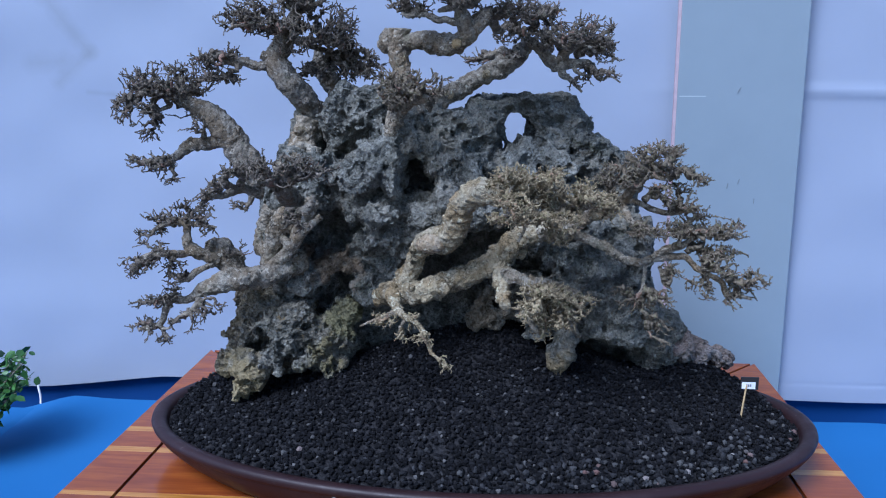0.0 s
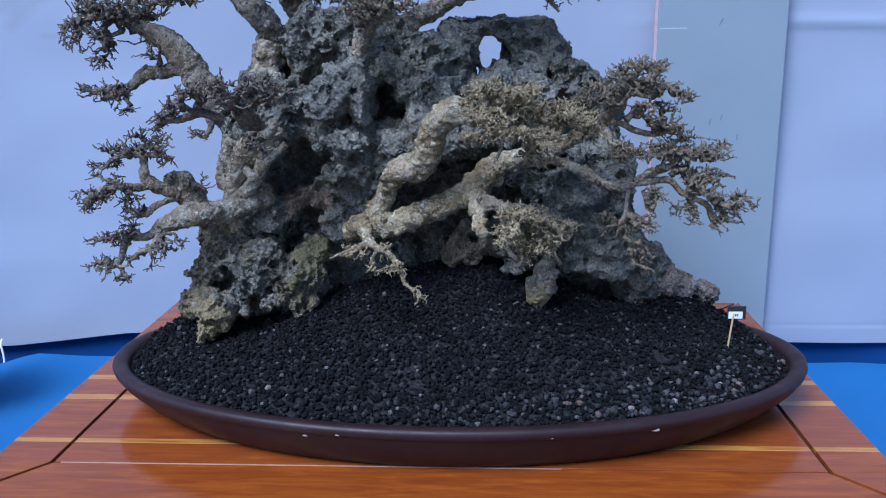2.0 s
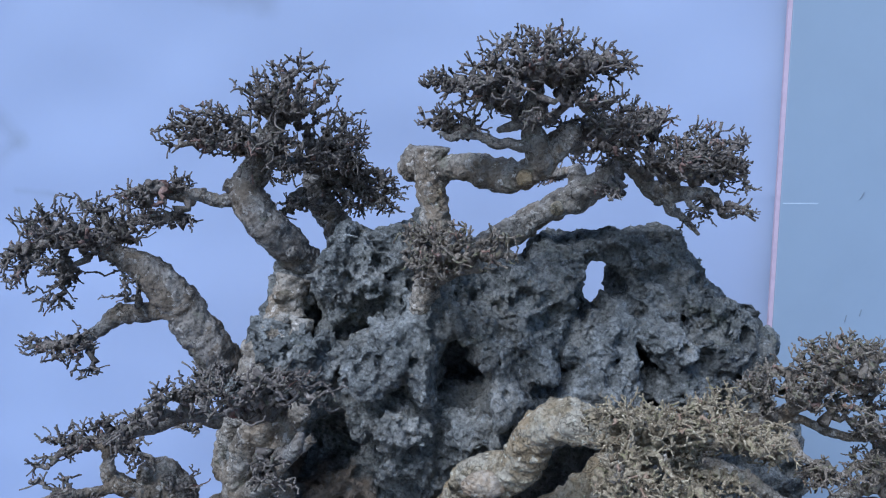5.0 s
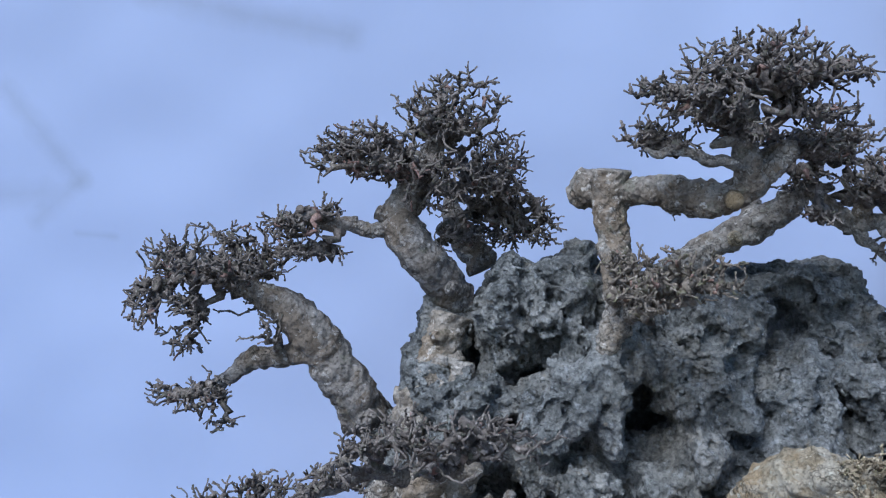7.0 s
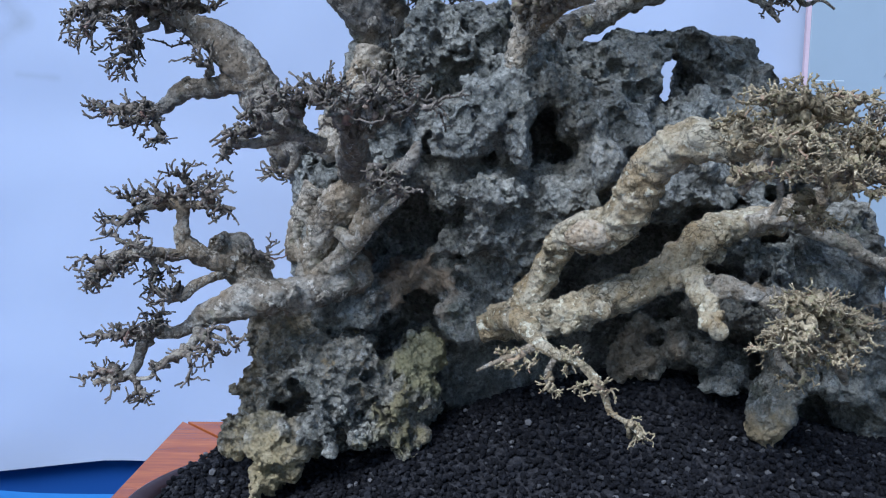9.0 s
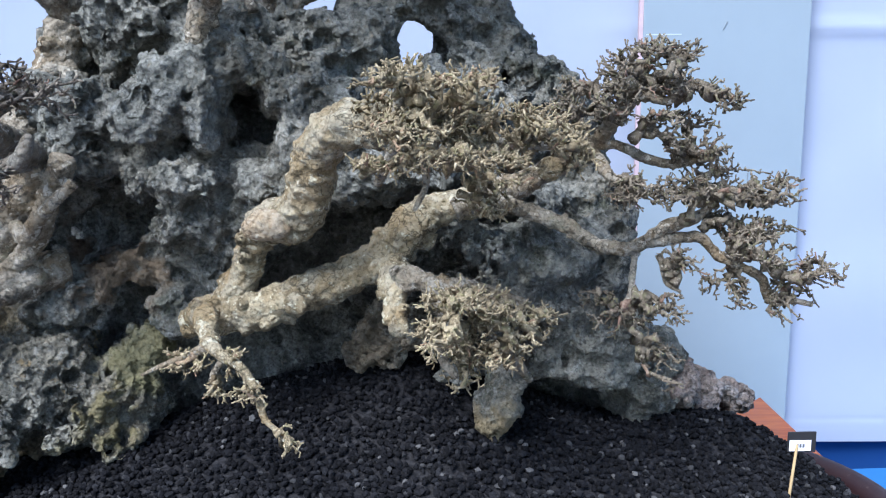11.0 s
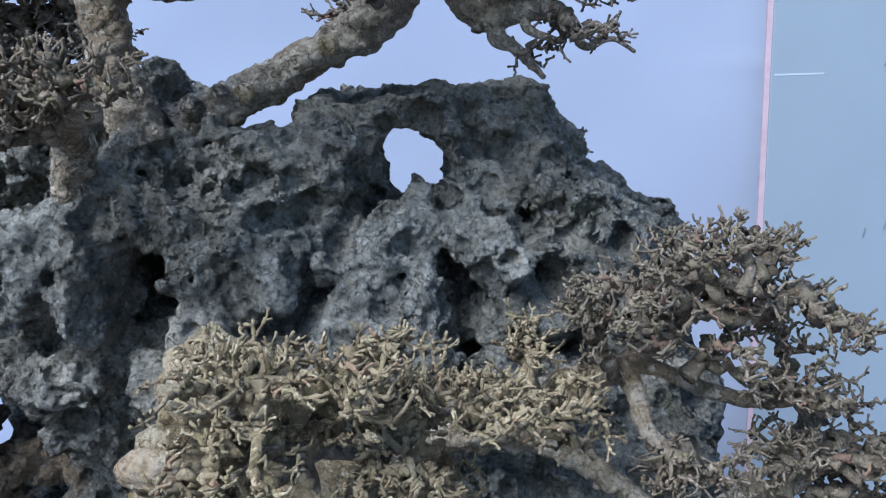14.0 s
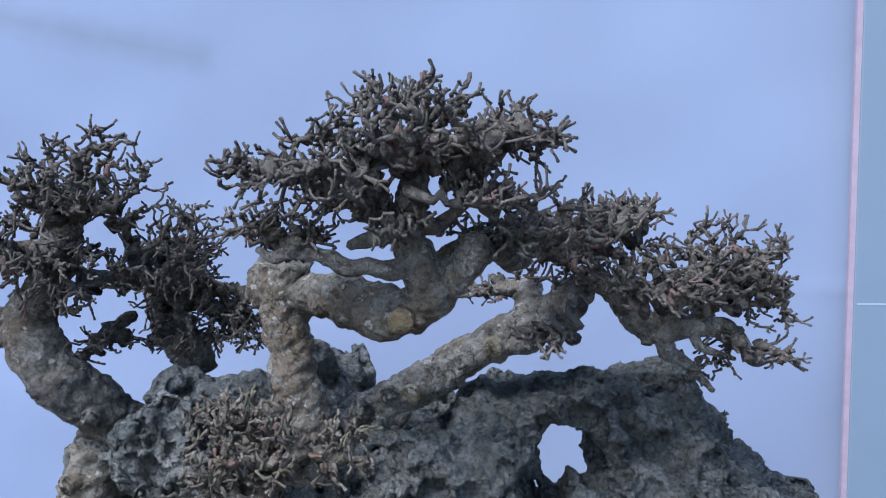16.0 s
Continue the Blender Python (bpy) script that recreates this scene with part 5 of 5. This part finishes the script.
limb(plant, "limb", (-0.074, 1.540, 0.799, 0.020), (-0.083, 1.530, 0.819, 0.017), (-0.089, 1.528, 0.846, 0.015), (-0.086, 1.528, 0.871, 0.013), (-0.083, 1.528, 0.890, 0.009), (-0.080, 1.528, 0.911, 0.005))
limb(plant, "limb", (-0.084, 1.530, 0.819, 0.011), (-0.103, 1.515, 0.819, 0.008), (-0.115, 1.510, 0.822, 0.007), (-0.127, 1.508, 0.821, 0.008), (-0.139, 1.508, 0.828, 0.007), (-0.151, 1.508, 0.831, 0.006), (-0.166, 1.508, 0.832, 0.007), (-0.178, 1.508, 0.828, 0.006), (-0.190, 1.508, 0.834, 0.003))
limb(plant, "limb", (-0.089, 1.525, 0.839, 0.009), (-0.101, 1.515, 0.843, 0.007), (-0.114, 1.510, 0.840, 0.006), (-0.126, 1.508, 0.836, 0.004))
limb(plant, "limb", (-0.176, 1.650, 0.660, 0.026), (-0.142, 1.675, 0.680, 0.023), (-0.103, 1.695, 0.698, 0.022), (-0.066, 1.708, 0.719, 0.021), (-0.030, 1.712, 0.737, 0.022), (0.000, 1.708, 0.753, 0.023), (0.020, 1.698, 0.773, 0.021), (0.037, 1.700, 0.786, 0.016), (0.057, 1.700, 0.774, 0.012), (0.071, 1.692, 0.757, 0.015), (0.094, 1.690, 0.745, 0.014), (0.120, 1.690, 0.749, 0.010), (0.147, 1.690, 0.749, 0.008), (0.161, 1.690, 0.734, 0.007), (0.170, 1.690, 0.719, 0.005), (0.192, 1.690, 0.724, 0.003), (0.210, 1.690, 0.713, 0.002))
limb(plant, "limb", (0.094, 1.690, 0.746, 0.011), (0.102, 1.685, 0.771, 0.013), (0.123, 1.685, 0.782, 0.011), (0.143, 1.685, 0.778, 0.008), (0.161, 1.685, 0.777, 0.005), (0.173, 1.685, 0.789, 0.003))
limb(plant, "limb", (-0.025, 1.715, 0.745, 0.014), (-0.018, 1.730, 0.768, 0.014), (-0.020, 1.755, 0.772, 0.011), (-0.045, 1.790, 0.765, 0.008), (-0.080, 1.820, 0.755, 0.005))
limb(plant, "limb", (-0.071, 1.540, 0.807, 0.016), (-0.060, 1.545, 0.825, 0.014), (-0.047, 1.560, 0.830, 0.013), (-0.035, 1.590, 0.825, 0.011), (-0.030, 1.630, 0.813, 0.010), (-0.018, 1.660, 0.808, 0.006))
limb(plant, "limb", (0.097, 1.690, 0.744, 0.009), (0.100, 1.685, 0.728, 0.010), (0.113, 1.685, 0.720, 0.007), (0.125, 1.685, 0.708, 0.005), (0.137, 1.685, 0.695, 0.003))
limb(plant, "limb", (0.120, 1.690, 0.749, 0.007), (0.123, 1.685, 0.735, 0.005), (0.137, 1.685, 0.728, 0.004), (0.154, 1.685, 0.723, 0.002))
twigs(plant, (0.086, 1.635, 0.796), (.055, .06, .026), 150, (0.056, 1.635, 0.776))
twigs(plant, (0.156, 1.680, 0.790), (.049, .05, .027), 110, (0.126, 1.690, 0.765))
twigs(plant, (0.004, 1.568, 0.760), (.033, .04, .012), 40, (0.026, 1.635, 0.773))
twigs(plant, (-0.114, 1.498, 0.853), (.04, .05, .018), 130, (-0.087, 1.528, 0.854))
twigs(plant, (-0.025, 1.518, 0.872), (.045, .06, .017), 90, (-0.077, 1.528, 0.847))
twigs(plant, (-0.095, 1.508, 0.916), (.079, .08, .03), 250, (-0.086, 1.508, 0.886))
twigs(plant, (-0.148, 1.498, 0.880), (.065, .06, .026), 210, (-0.100, 1.508, 0.875))
twigs(plant, (-0.030, 1.508, 0.902), (.048, .06, .026), 160, (-0.081, 1.508, 0.889))
twigs(plant, (0.003, 1.568, 0.843), (.073, .07, .024), 202, (-0.025, 1.558, 0.832))
twigs(plant, (0.053, 1.670, 0.840), (.041, .06, .021), 122, (0.040, 1.645, 0.823))
twigs(plant, (0.019, 1.690, 0.803), (.059, .06, .024), 122, (0.015, 1.670, 0.814))
twigs(plant, (0.139, 1.690, 0.812), (.059, .06, .027), 148, (0.127, 1.690, 0.794))
twigs(plant, (0.186, 1.690, 0.773), (.038, .04, .024), 68, (0.163, 1.700, 0.786))
twigs(plant, (0.162, 1.690, 0.732), (.048, .04, .019), 54, (0.153, 1.690, 0.746))
twigs(plant, (-0.075, 1.820, 0.755), (.050, .04, .022), 70, (-0.045, 1.790, 0.765))
twigs(plant, (0.131, 1.680, 0.712), (.021, .02, .017), 19, (0.118, 1.680, 0.717))
twigs(plant, (-0.176, 1.508, 0.845), (.041, .04, .018), 120, (-0.160, 1.508, 0.833))
ring_scar("limb", -0.048, 1.690, 0.728, 0.008)
ring_scar("limb", -0.118, 1.668, 0.690, 0.008)
ring_scar("trunk", -0.203, 1.603, 0.757, 0.008)
ring_scar("trunk", -0.205, 1.600, 0.717, 0.008)
ring_scar("limb", -0.096, 1.530, 0.782, 0.008)

plant = tree("leafless bonsai with thick exposed roots and wide brown twig cushions")
limb(plant, "root", (-0.240, 1.560, 0.319, 0.017), (-0.206, 1.560, 0.336, 0.020), (-0.183, 1.562, 0.365, 0.022), (-0.168, 1.548, 0.402, 0.023), (-0.156, 1.526, 0.428, 0.025), (-0.129, 1.509, 0.432, 0.031), (-0.104, 1.492, 0.445, 0.030), (-0.090, 1.470, 0.475, 0.029), (-0.080, 1.454, 0.505, 0.029), (-0.062, 1.432, 0.528, 0.029), (-0.038, 1.410, 0.537, 0.028), (-0.008, 1.395, 0.534, 0.024), (0.026, 1.380, 0.527, 0.020))
limb(plant, "root", (-0.253, 1.560, 0.307, 0.020), (-0.216, 1.550, 0.317, 0.023), (-0.160, 1.537, 0.330, 0.025), (-0.124, 1.542, 0.343, 0.027), (-0.074, 1.547, 0.361, 0.027), (-0.030, 1.552, 0.380, 0.028), (-0.006, 1.547, 0.407, 0.029), (0.027, 1.547, 0.433, 0.026), (0.066, 1.547, 0.446, 0.023), (0.102, 1.547, 0.443, 0.019))
limb(plant, "stub", (-.011, 1.510, .387, .019), (-.009, 1.475, .369, .017), (-.008, 1.460, .352, .015), (-.007, 1.450, .337, .014))
limb(plant, "limb", (-.012, 1.490, .369, .016), (.007, 1.465, .379, .016), (.032, 1.455, .374, .013), (.062, 1.450, .372, .012), (.094, 1.445, .366, .009), (.127, 1.440, .355, .005))
limb(plant, "limb", (0.028, 1.395, 0.381, 0.011), (0.042, 1.390, 0.361, 0.010), (0.041, 1.385, 0.339, 0.008), (0.039, 1.380, 0.322, 0.006), (0.052, 1.375, 0.305, 0.004))
limb(plant, "limb", (0.073, 1.390, 0.375, 0.010), (0.087, 1.390, 0.346, 0.009), (0.103, 1.395, 0.319, 0.008), (0.125, 1.415, 0.287, 0.005))
limb(plant, "limb", (.053, 1.530, .44, .015), (.096, 1.540, .456, .016), (.131, 1.550, .466, .017), (.156, 1.555, .479, .017), (.181, 1.545, .493, .013), (.199, 1.530, .504, .011), (.221, 1.490, .541, .009), (.24, 1.480, .56, .007), (.267, 1.480, .555, .006), (.297, 1.480, .573, .004))
limb(plant, "limb", (0.062, 1.530, 0.443, 0.013), (0.098, 1.530, 0.450, 0.013), (0.137, 1.552, 0.434, 0.012), (0.177, 1.542, 0.420, 0.011), (0.206, 1.537, 0.401, 0.010), (0.230, 1.510, 0.399, 0.010), (0.249, 1.510, 0.402, 0.009), (0.278, 1.510, 0.421, 0.009), (0.307, 1.510, 0.430, 0.007), (0.331, 1.510, 0.451, 0.004))
limb(plant, "limb", (.249, 1.510, .404, .008), (.282, 1.510, .408, .008), (.315, 1.510, .41, .007), (.336, 1.510, .39, .007), (.357, 1.500, .38, .006), (.38, 1.500, .367, .006), (.39, 1.500, .343, .005), (.411, 1.490, .345, .004), (.431, 1.490, .34, .003))
limb(plant, "limb", (.247, 1.510, .404, .005), (.244, 1.510, .369, .005), (.24, 1.500, .35, .004), (.223, 1.490, .331, .003))
limb(plant, "limb", (.269, 1.500, .394, .004), (.277, 1.490, .367, .004), (.288, 1.480, .358, .002))
limb(plant, "limb", (.199, 1.530, .504, .010), (.206, 1.500, .492, .008), (.212, 1.475, .479, .006), (.228, 1.460, .475, .004))
limb(plant, "limb", (.203, 1.522, .510, .009), (.229, 1.505, .508, .007), (.261, 1.510, .493, .007), (.294, 1.510, .489, .005), (.32, 1.500, .502, .004))
limb(plant, "limb", (.010, 1.388, .530, .014), (.030, 1.368, .522, .010), (.022, 1.350, .516, .008), (.015, 1.335, .515, .006), (.01, 1.315, .523, .005))
limb(plant, "limb", (-.016, 1.360, .488, .006), (.001, 1.340, .524, .006), (.003, 1.330, .549, .005), (.014, 1.320, .573, .003))
limb(plant, "limb", (-.008, 1.350, .516, .005), (.027, 1.360, .517, .005), (.055, 1.380, .507, .005), (.081, 1.400, .513, .004), (.101, 1.420, .521, .003))
limb(plant, "limb", (.022, 1.370, .512, .004), (.026, 1.370, .486, .004), (.016, 1.360, .464, .003))
twigs(plant, (.014, 1.320, .57), (.046, .06, .023), 120, (.013, 1.320, .564))
twigs(plant, (.072, 1.340, .573), (.019, .05, .016), 60, (.031, 1.360, .52))
twigs(plant, (.014, 1.305, .535), (.043, .04, .018), 70, (.004, 1.330, .534))
twigs(plant, (.072, 1.400, .534), (.047, .06, .023), 100, (.074, 1.400, .513))
twigs(plant, (.078, 1.330, .5), (.043, .04, .017), 80, (.055, 1.380, .505))
twigs(plant, (.042, 1.295, .509), (.048, .035, .016), 80, (.018, 1.330, .516))
twigs(plant, (0.060, 1.355, 0.373), (.045, .03, .028), 110, (0.058, 1.350, 0.383))
twigs(plant, (0.066, 1.385, 0.318), (.034, .03, .030), 60, (0.060, 1.375, 0.352))
twigs(plant, (0.103, 1.365, 0.328), (.030, .03, .024), 46, (0.092, 1.370, 0.357))
twigs(plant, (0.030, 1.400, 0.322), (.024, .02, .024), 34, (0.042, 1.390, 0.350))
twigs(plant, (0.098, 1.395, 0.356), (.045, .03, .026), 70, (0.089, 1.370, 0.367))
twigs(plant, (.244, 1.480, .582), (.046, .06, .033), 160, (.24, 1.480, .56))
twigs(plant, (.301, 1.480, .562), (.046, .05, .025), 62, (.282, 1.480, .563))
twigs(plant, (.304, 1.500, .518), (.039, .05, .026), 50, (.294, 1.510, .493))
twigs(plant, (.206, 1.490, .556), (.038, .05, .026), 80, (.217, 1.490, .541))
twigs(plant, (.342, 1.510, .476), (.053, .06, .031), 99, (.31, 1.510, .455))
twigs(plant, (.391, 1.510, .462), (.031, .04, .022), 31, (.339, 1.510, .451))
twigs(plant, (.379, 1.500, .402), (.061, .06, .03), 93, (.345, 1.510, .395))
twigs(plant, (.428, 1.500, .38), (.034, .05, .026), 43, (.38, 1.500, .372))
twigs(plant, (.423, 1.490, .345), (.043, .04, .03), 50, (.398, 1.500, .343))
twigs(plant, (.344, 1.500, .35), (.026, .04, .03), 31, (.349, 1.510, .377))
twigs(plant, (.236, 1.460, .471), (.032, .04, .024), 80, (.224, 1.460, .475))
twigs(plant, (.239, 1.500, .318), (.032, .025, .032), 36, (.231, 1.490, .34))
twigs(plant, (.288, 1.480, .379), (.021, .04, .029), 31, (.28, 1.480, .371))
twigs(plant, (.272, 1.480, .277), (.038, .04, .021), 31, (.239, 1.480, .318))
twigs(plant, (.044, 1.350, .553), (.054, .05, .024), 80, (.027, 1.360, .517))
twigs(plant, (.1, 1.420, .51), (.035, .05, .021), 56, (.094, 1.420, .517))
limb(plant, "limb", (.095, 1.415, .519, .006), (.125, 1.405, .516, .005), (.155, 1.420, .512, .004))
twigs(plant, (.127, 1.375, .530), (.038, .05, .026), 90, (.115, 1.408, .518))
twigs(plant, (.160, 1.425, .508), (.030, .04, .028), 60, (.145, 1.414, .514))
twigs(plant, (.09, 1.420, .459), (.038, .04, .015), 46, (.073, 1.420, .485))
twigs(plant, (-.022, 1.310, .508), (.019, .03, .011), 24, (-.025, 1.360, .498))
twigs(plant, (.132, 1.500, .53), (.024, .04, .024), 40, (.124, 1.490, .491))
twigs(plant, (.173, 1.500, .541), (.028, .04, .02), 60, (.188, 1.500, .508))
twigs(plant, (0.034, 1.350, 0.348), (.027, .03, .02), 60, (0.050, 1.350, 0.375))
twigs(plant, (0.133, 1.415, 0.344), (.022, .03, .015), 30, (0.099, 1.370, 0.359))
twigs(plant, (.205, 1.500, .336), (.024, .03, .024), 24, (.227, 1.490, .336))
twigs(plant, (.273, 1.490, .34), (.024, .04, .024), 31, (.244, 1.500, .354))
twigs(plant, (.293, 1.500, .458), (.036, .05, .024), 56, (.303, 1.510, .43))
twigs(plant, (.348, 1.510, .421), (.033, .05, .02), 43, (.319, 1.510, .421))
twigs(plant, (.27, 1.480, .6), (.027, .04, .019), 43, (.252, 1.480, .567))
twigs(plant, (.264, 1.490, .528), (.032, .05, .024), 43, (.24, 1.490, .525))
twigs(plant, (.178, 1.500, .568), (.024, .03, .016), 30, (.213, 1.490, .548))
scar(plant, -0.139, 1.482, 0.433, 0.026, 0.013, 0.016)
twigs(plant, (-.018, 1.372, .548), (.032, .03, .018), 46, (-.008, 1.392, .548))
ring_scar("root", -0.027, 1.516, 0.378, 0.011)
ring_scar("root", -0.118, 1.508, 0.343, 0.011)
ring_scar("limb", 0.158, 1.536, 0.483, 0.012)
ring_scar("stub", -0.004, 1.438, 0.336, 0.009)
plant = tree("pale aerial root with bare rootlets hanging over the black gravel")
limb(plant, "root", (-0.240, 1.560, 0.318, 0.016), (-0.222, 1.520, 0.330, 0.018), (-0.205, 1.475, 0.330, 0.014), (-0.195, 1.448, 0.318, 0.010), (-0.180, 1.430, 0.311, 0.008), (-0.160, 1.410, 0.308, 0.006), (-0.146, 1.396, 0.298, 0.006), (-0.135, 1.384, 0.282, 0.005), (-0.129, 1.378, 0.265, 0.004), (-0.115, 1.365, 0.258, 0.003), (-0.103, 1.356, 0.248, 0.003))
limb(plant, "limb", (-0.195, 1.448, 0.316, 0.007), (-0.219, 1.448, 0.306, 0.005), (-0.245, 1.440, 0.297, 0.003), (-0.262, 1.435, 0.290, 0.002))
limb(plant, "limb", (-0.178, 1.430, 0.309, 0.005), (-0.188, 1.422, 0.290, 0.004), (-0.184, 1.420, 0.274, 0.002))
twigs(plant, (-0.216, 1.445, 0.302), (.023, .03, .019), 26, (-0.219, 1.448, 0.306))
twigs(plant, (-0.184, 1.422, 0.283), (.014, .02, .016), 16, (-0.187, 1.422, 0.292))
twigs(plant, (-0.152, 1.392, 0.290), (.016, .02, .016), 14, (-0.146, 1.396, 0.298))
twigs(plant, (-0.106, 1.358, 0.246), (.013, .015, .018), 20, (-0.115, 1.365, 0.258))
twigs(plant, (-0.165, 1.412, 0.308), (.022, .02, .013), 20, (-0.166, 1.414, 0.309))
twigs(plant, (-0.134, 1.380, 0.288), (.016, .02, .014), 14, (-0.136, 1.384, 0.284))

# each tree's handle stands at the foot of its first limb
for plant in [ob for ob in scene.objects if ob.name.startswith("bonsai_tree")]:
    own = [ob for ob in plant.children if ob.name.split(".")[0] in ("trunk", "root")]
    foot_at = own[0].data.vertices[0].co.copy()
    plant.location = foot_at
    for ob in plant.children:
        ob.location = -foot_at


# ---- entry label on a stick ----
marker = thing("plant_label", "small black plate with white paper label on a bamboo stick", "label", (0.438, 1.534, 0.094))
path = smooth_path([(0, 0, -0.02, 0.0018), (0.006, 0.004, 0.03, 0.0018), (0.011, 0.008, 0.066, 0.0016)], 0.006)
tubes_object("stick", [path], 8, STICK, marker)
part("plate", box(0.0, 0.033, 0.0085, 0.0105, 0.056, 0.081, 0.0006), BLACK, marker)
part("paper", box(0.002, 0.027, 0.0076, 0.0083, 0.058, 0.071), PAPER, marker)
for x in (0.010, 0.0135, 0.017):
    part("mark", box(x, x + 0.0022, 0.0070, 0.0075, 0.0625, 0.067), INK, marker)

# ---- green potted plant ----
bush = thing("potted_plant", "small potted shrub with glossy dark green leaves", "plant", (-1.36, 1.90, BENCH + 0.006))
bm = bmesh.new()
bmesh.ops.create_cone(bm, segments=40, radius1=0.055, radius2=0.075, depth=0.07, cap_ends=True, matrix=Matrix.Translation((0, 0, 0.035)))
part("pot", bm, GLAZE, bush, smooth=False)
r = np.random.default_rng(5)
stems, leaves = [], []
for k in range(64):
    a, reach = r.uniform(0, 6.28), 0.185 * r.uniform(0.1, 1) ** 0.5
    end = np.array((math.cos(a) * reach, math.sin(a) * reach, 0.185 + 0.062 * r.uniform(-1, 1)))
    mid = end * (0.45, 0.45, 0.6) + r.normal(size=3) * 0.01
    row = smooth_path([(0, 0, 0.06, 0.005), (*mid, 0.003), (*end, 0.0012)], 0.01)
    stems.append(row)
    for p in row[len(row) // 3::2]:
        for _ in range(3):
            leaves.append((p[:3] + r.normal(size=3) * 0.008, r.normal(size=3) + (0, 0, 0.5)))
tubes_object("stem", stems, 6, BARK_GREY, bush)
lv, lf = [], []
for at, up in leaves:
    up = up / np.linalg.norm(up)
    u = np.cross(up, r.normal(size=3))
    u /= np.linalg.norm(u)
    w = np.cross(up, u)
    size = r.uniform(0.013, 0.022)
    o = len(lv)
    for a, b, h in ((0, 0, 0), (0.35, 0.32, 0.05), (0.75, 0.34, 0.05), (1.1, 0, -0.08), (0.75, -0.34, 0.05), (0.35, -0.32, 0.05), (0.55, 0, -0.06)):
        lv.append(at + size * (a * u + b * w + h * up) * 1.3)
    lf += [(o, o + 1, o + 6), (o + 1, o + 2, o + 6), (o + 2, o + 3, o + 6), (o + 3, o + 4, o + 6), (o + 4, o + 5, o + 6), (o + 5, o, o + 6)]
tagged(mesh_object("leaf", lv, lf, LEAF, bush), kind="stuff")

# ---- cord behind the table, chips on the tray ----
path = smooth_path([(-1.451, 2.40, -0.21, 0.0035), (-1.452, 2.39, -0.225, 0.0035), (-1.442, 2.38, -0.26, 0.003), (-1.435, 2.36, -0.30, 0.003)], 0.008)
cord = tubes_object("cord", [path], 8, PAPER, None)
tagged(cord, "thin white cord hanging before the dark blue cloth", "cord")
for a, d, z, w in ((-1.05, 0.004, 0.068, 0.008), (-1.92, 0.009, 0.062, 0.005), (-1.83, 0.002, 0.071, 0.004), (-1.32, 0.003, 0.070, 0.003)):
    bm = bmesh.new()
    bmesh.ops.create_icosphere(bm, subdivisions=2, radius=1)
    at = Vector(((RA - d) * math.cos(a), (RB - d) * math.sin(a), z))
    for v in bm.verts:
        v.co = at + Vector((v.co.x * w, v.co.y * 0.0016, v.co.z * w * 0.38)) * (1 + 0.25 * noise.noise(v.co * 2.0 + at * 40))
    part("chip", bm, CHIP, tray, "pale chipped spot", smooth=True)
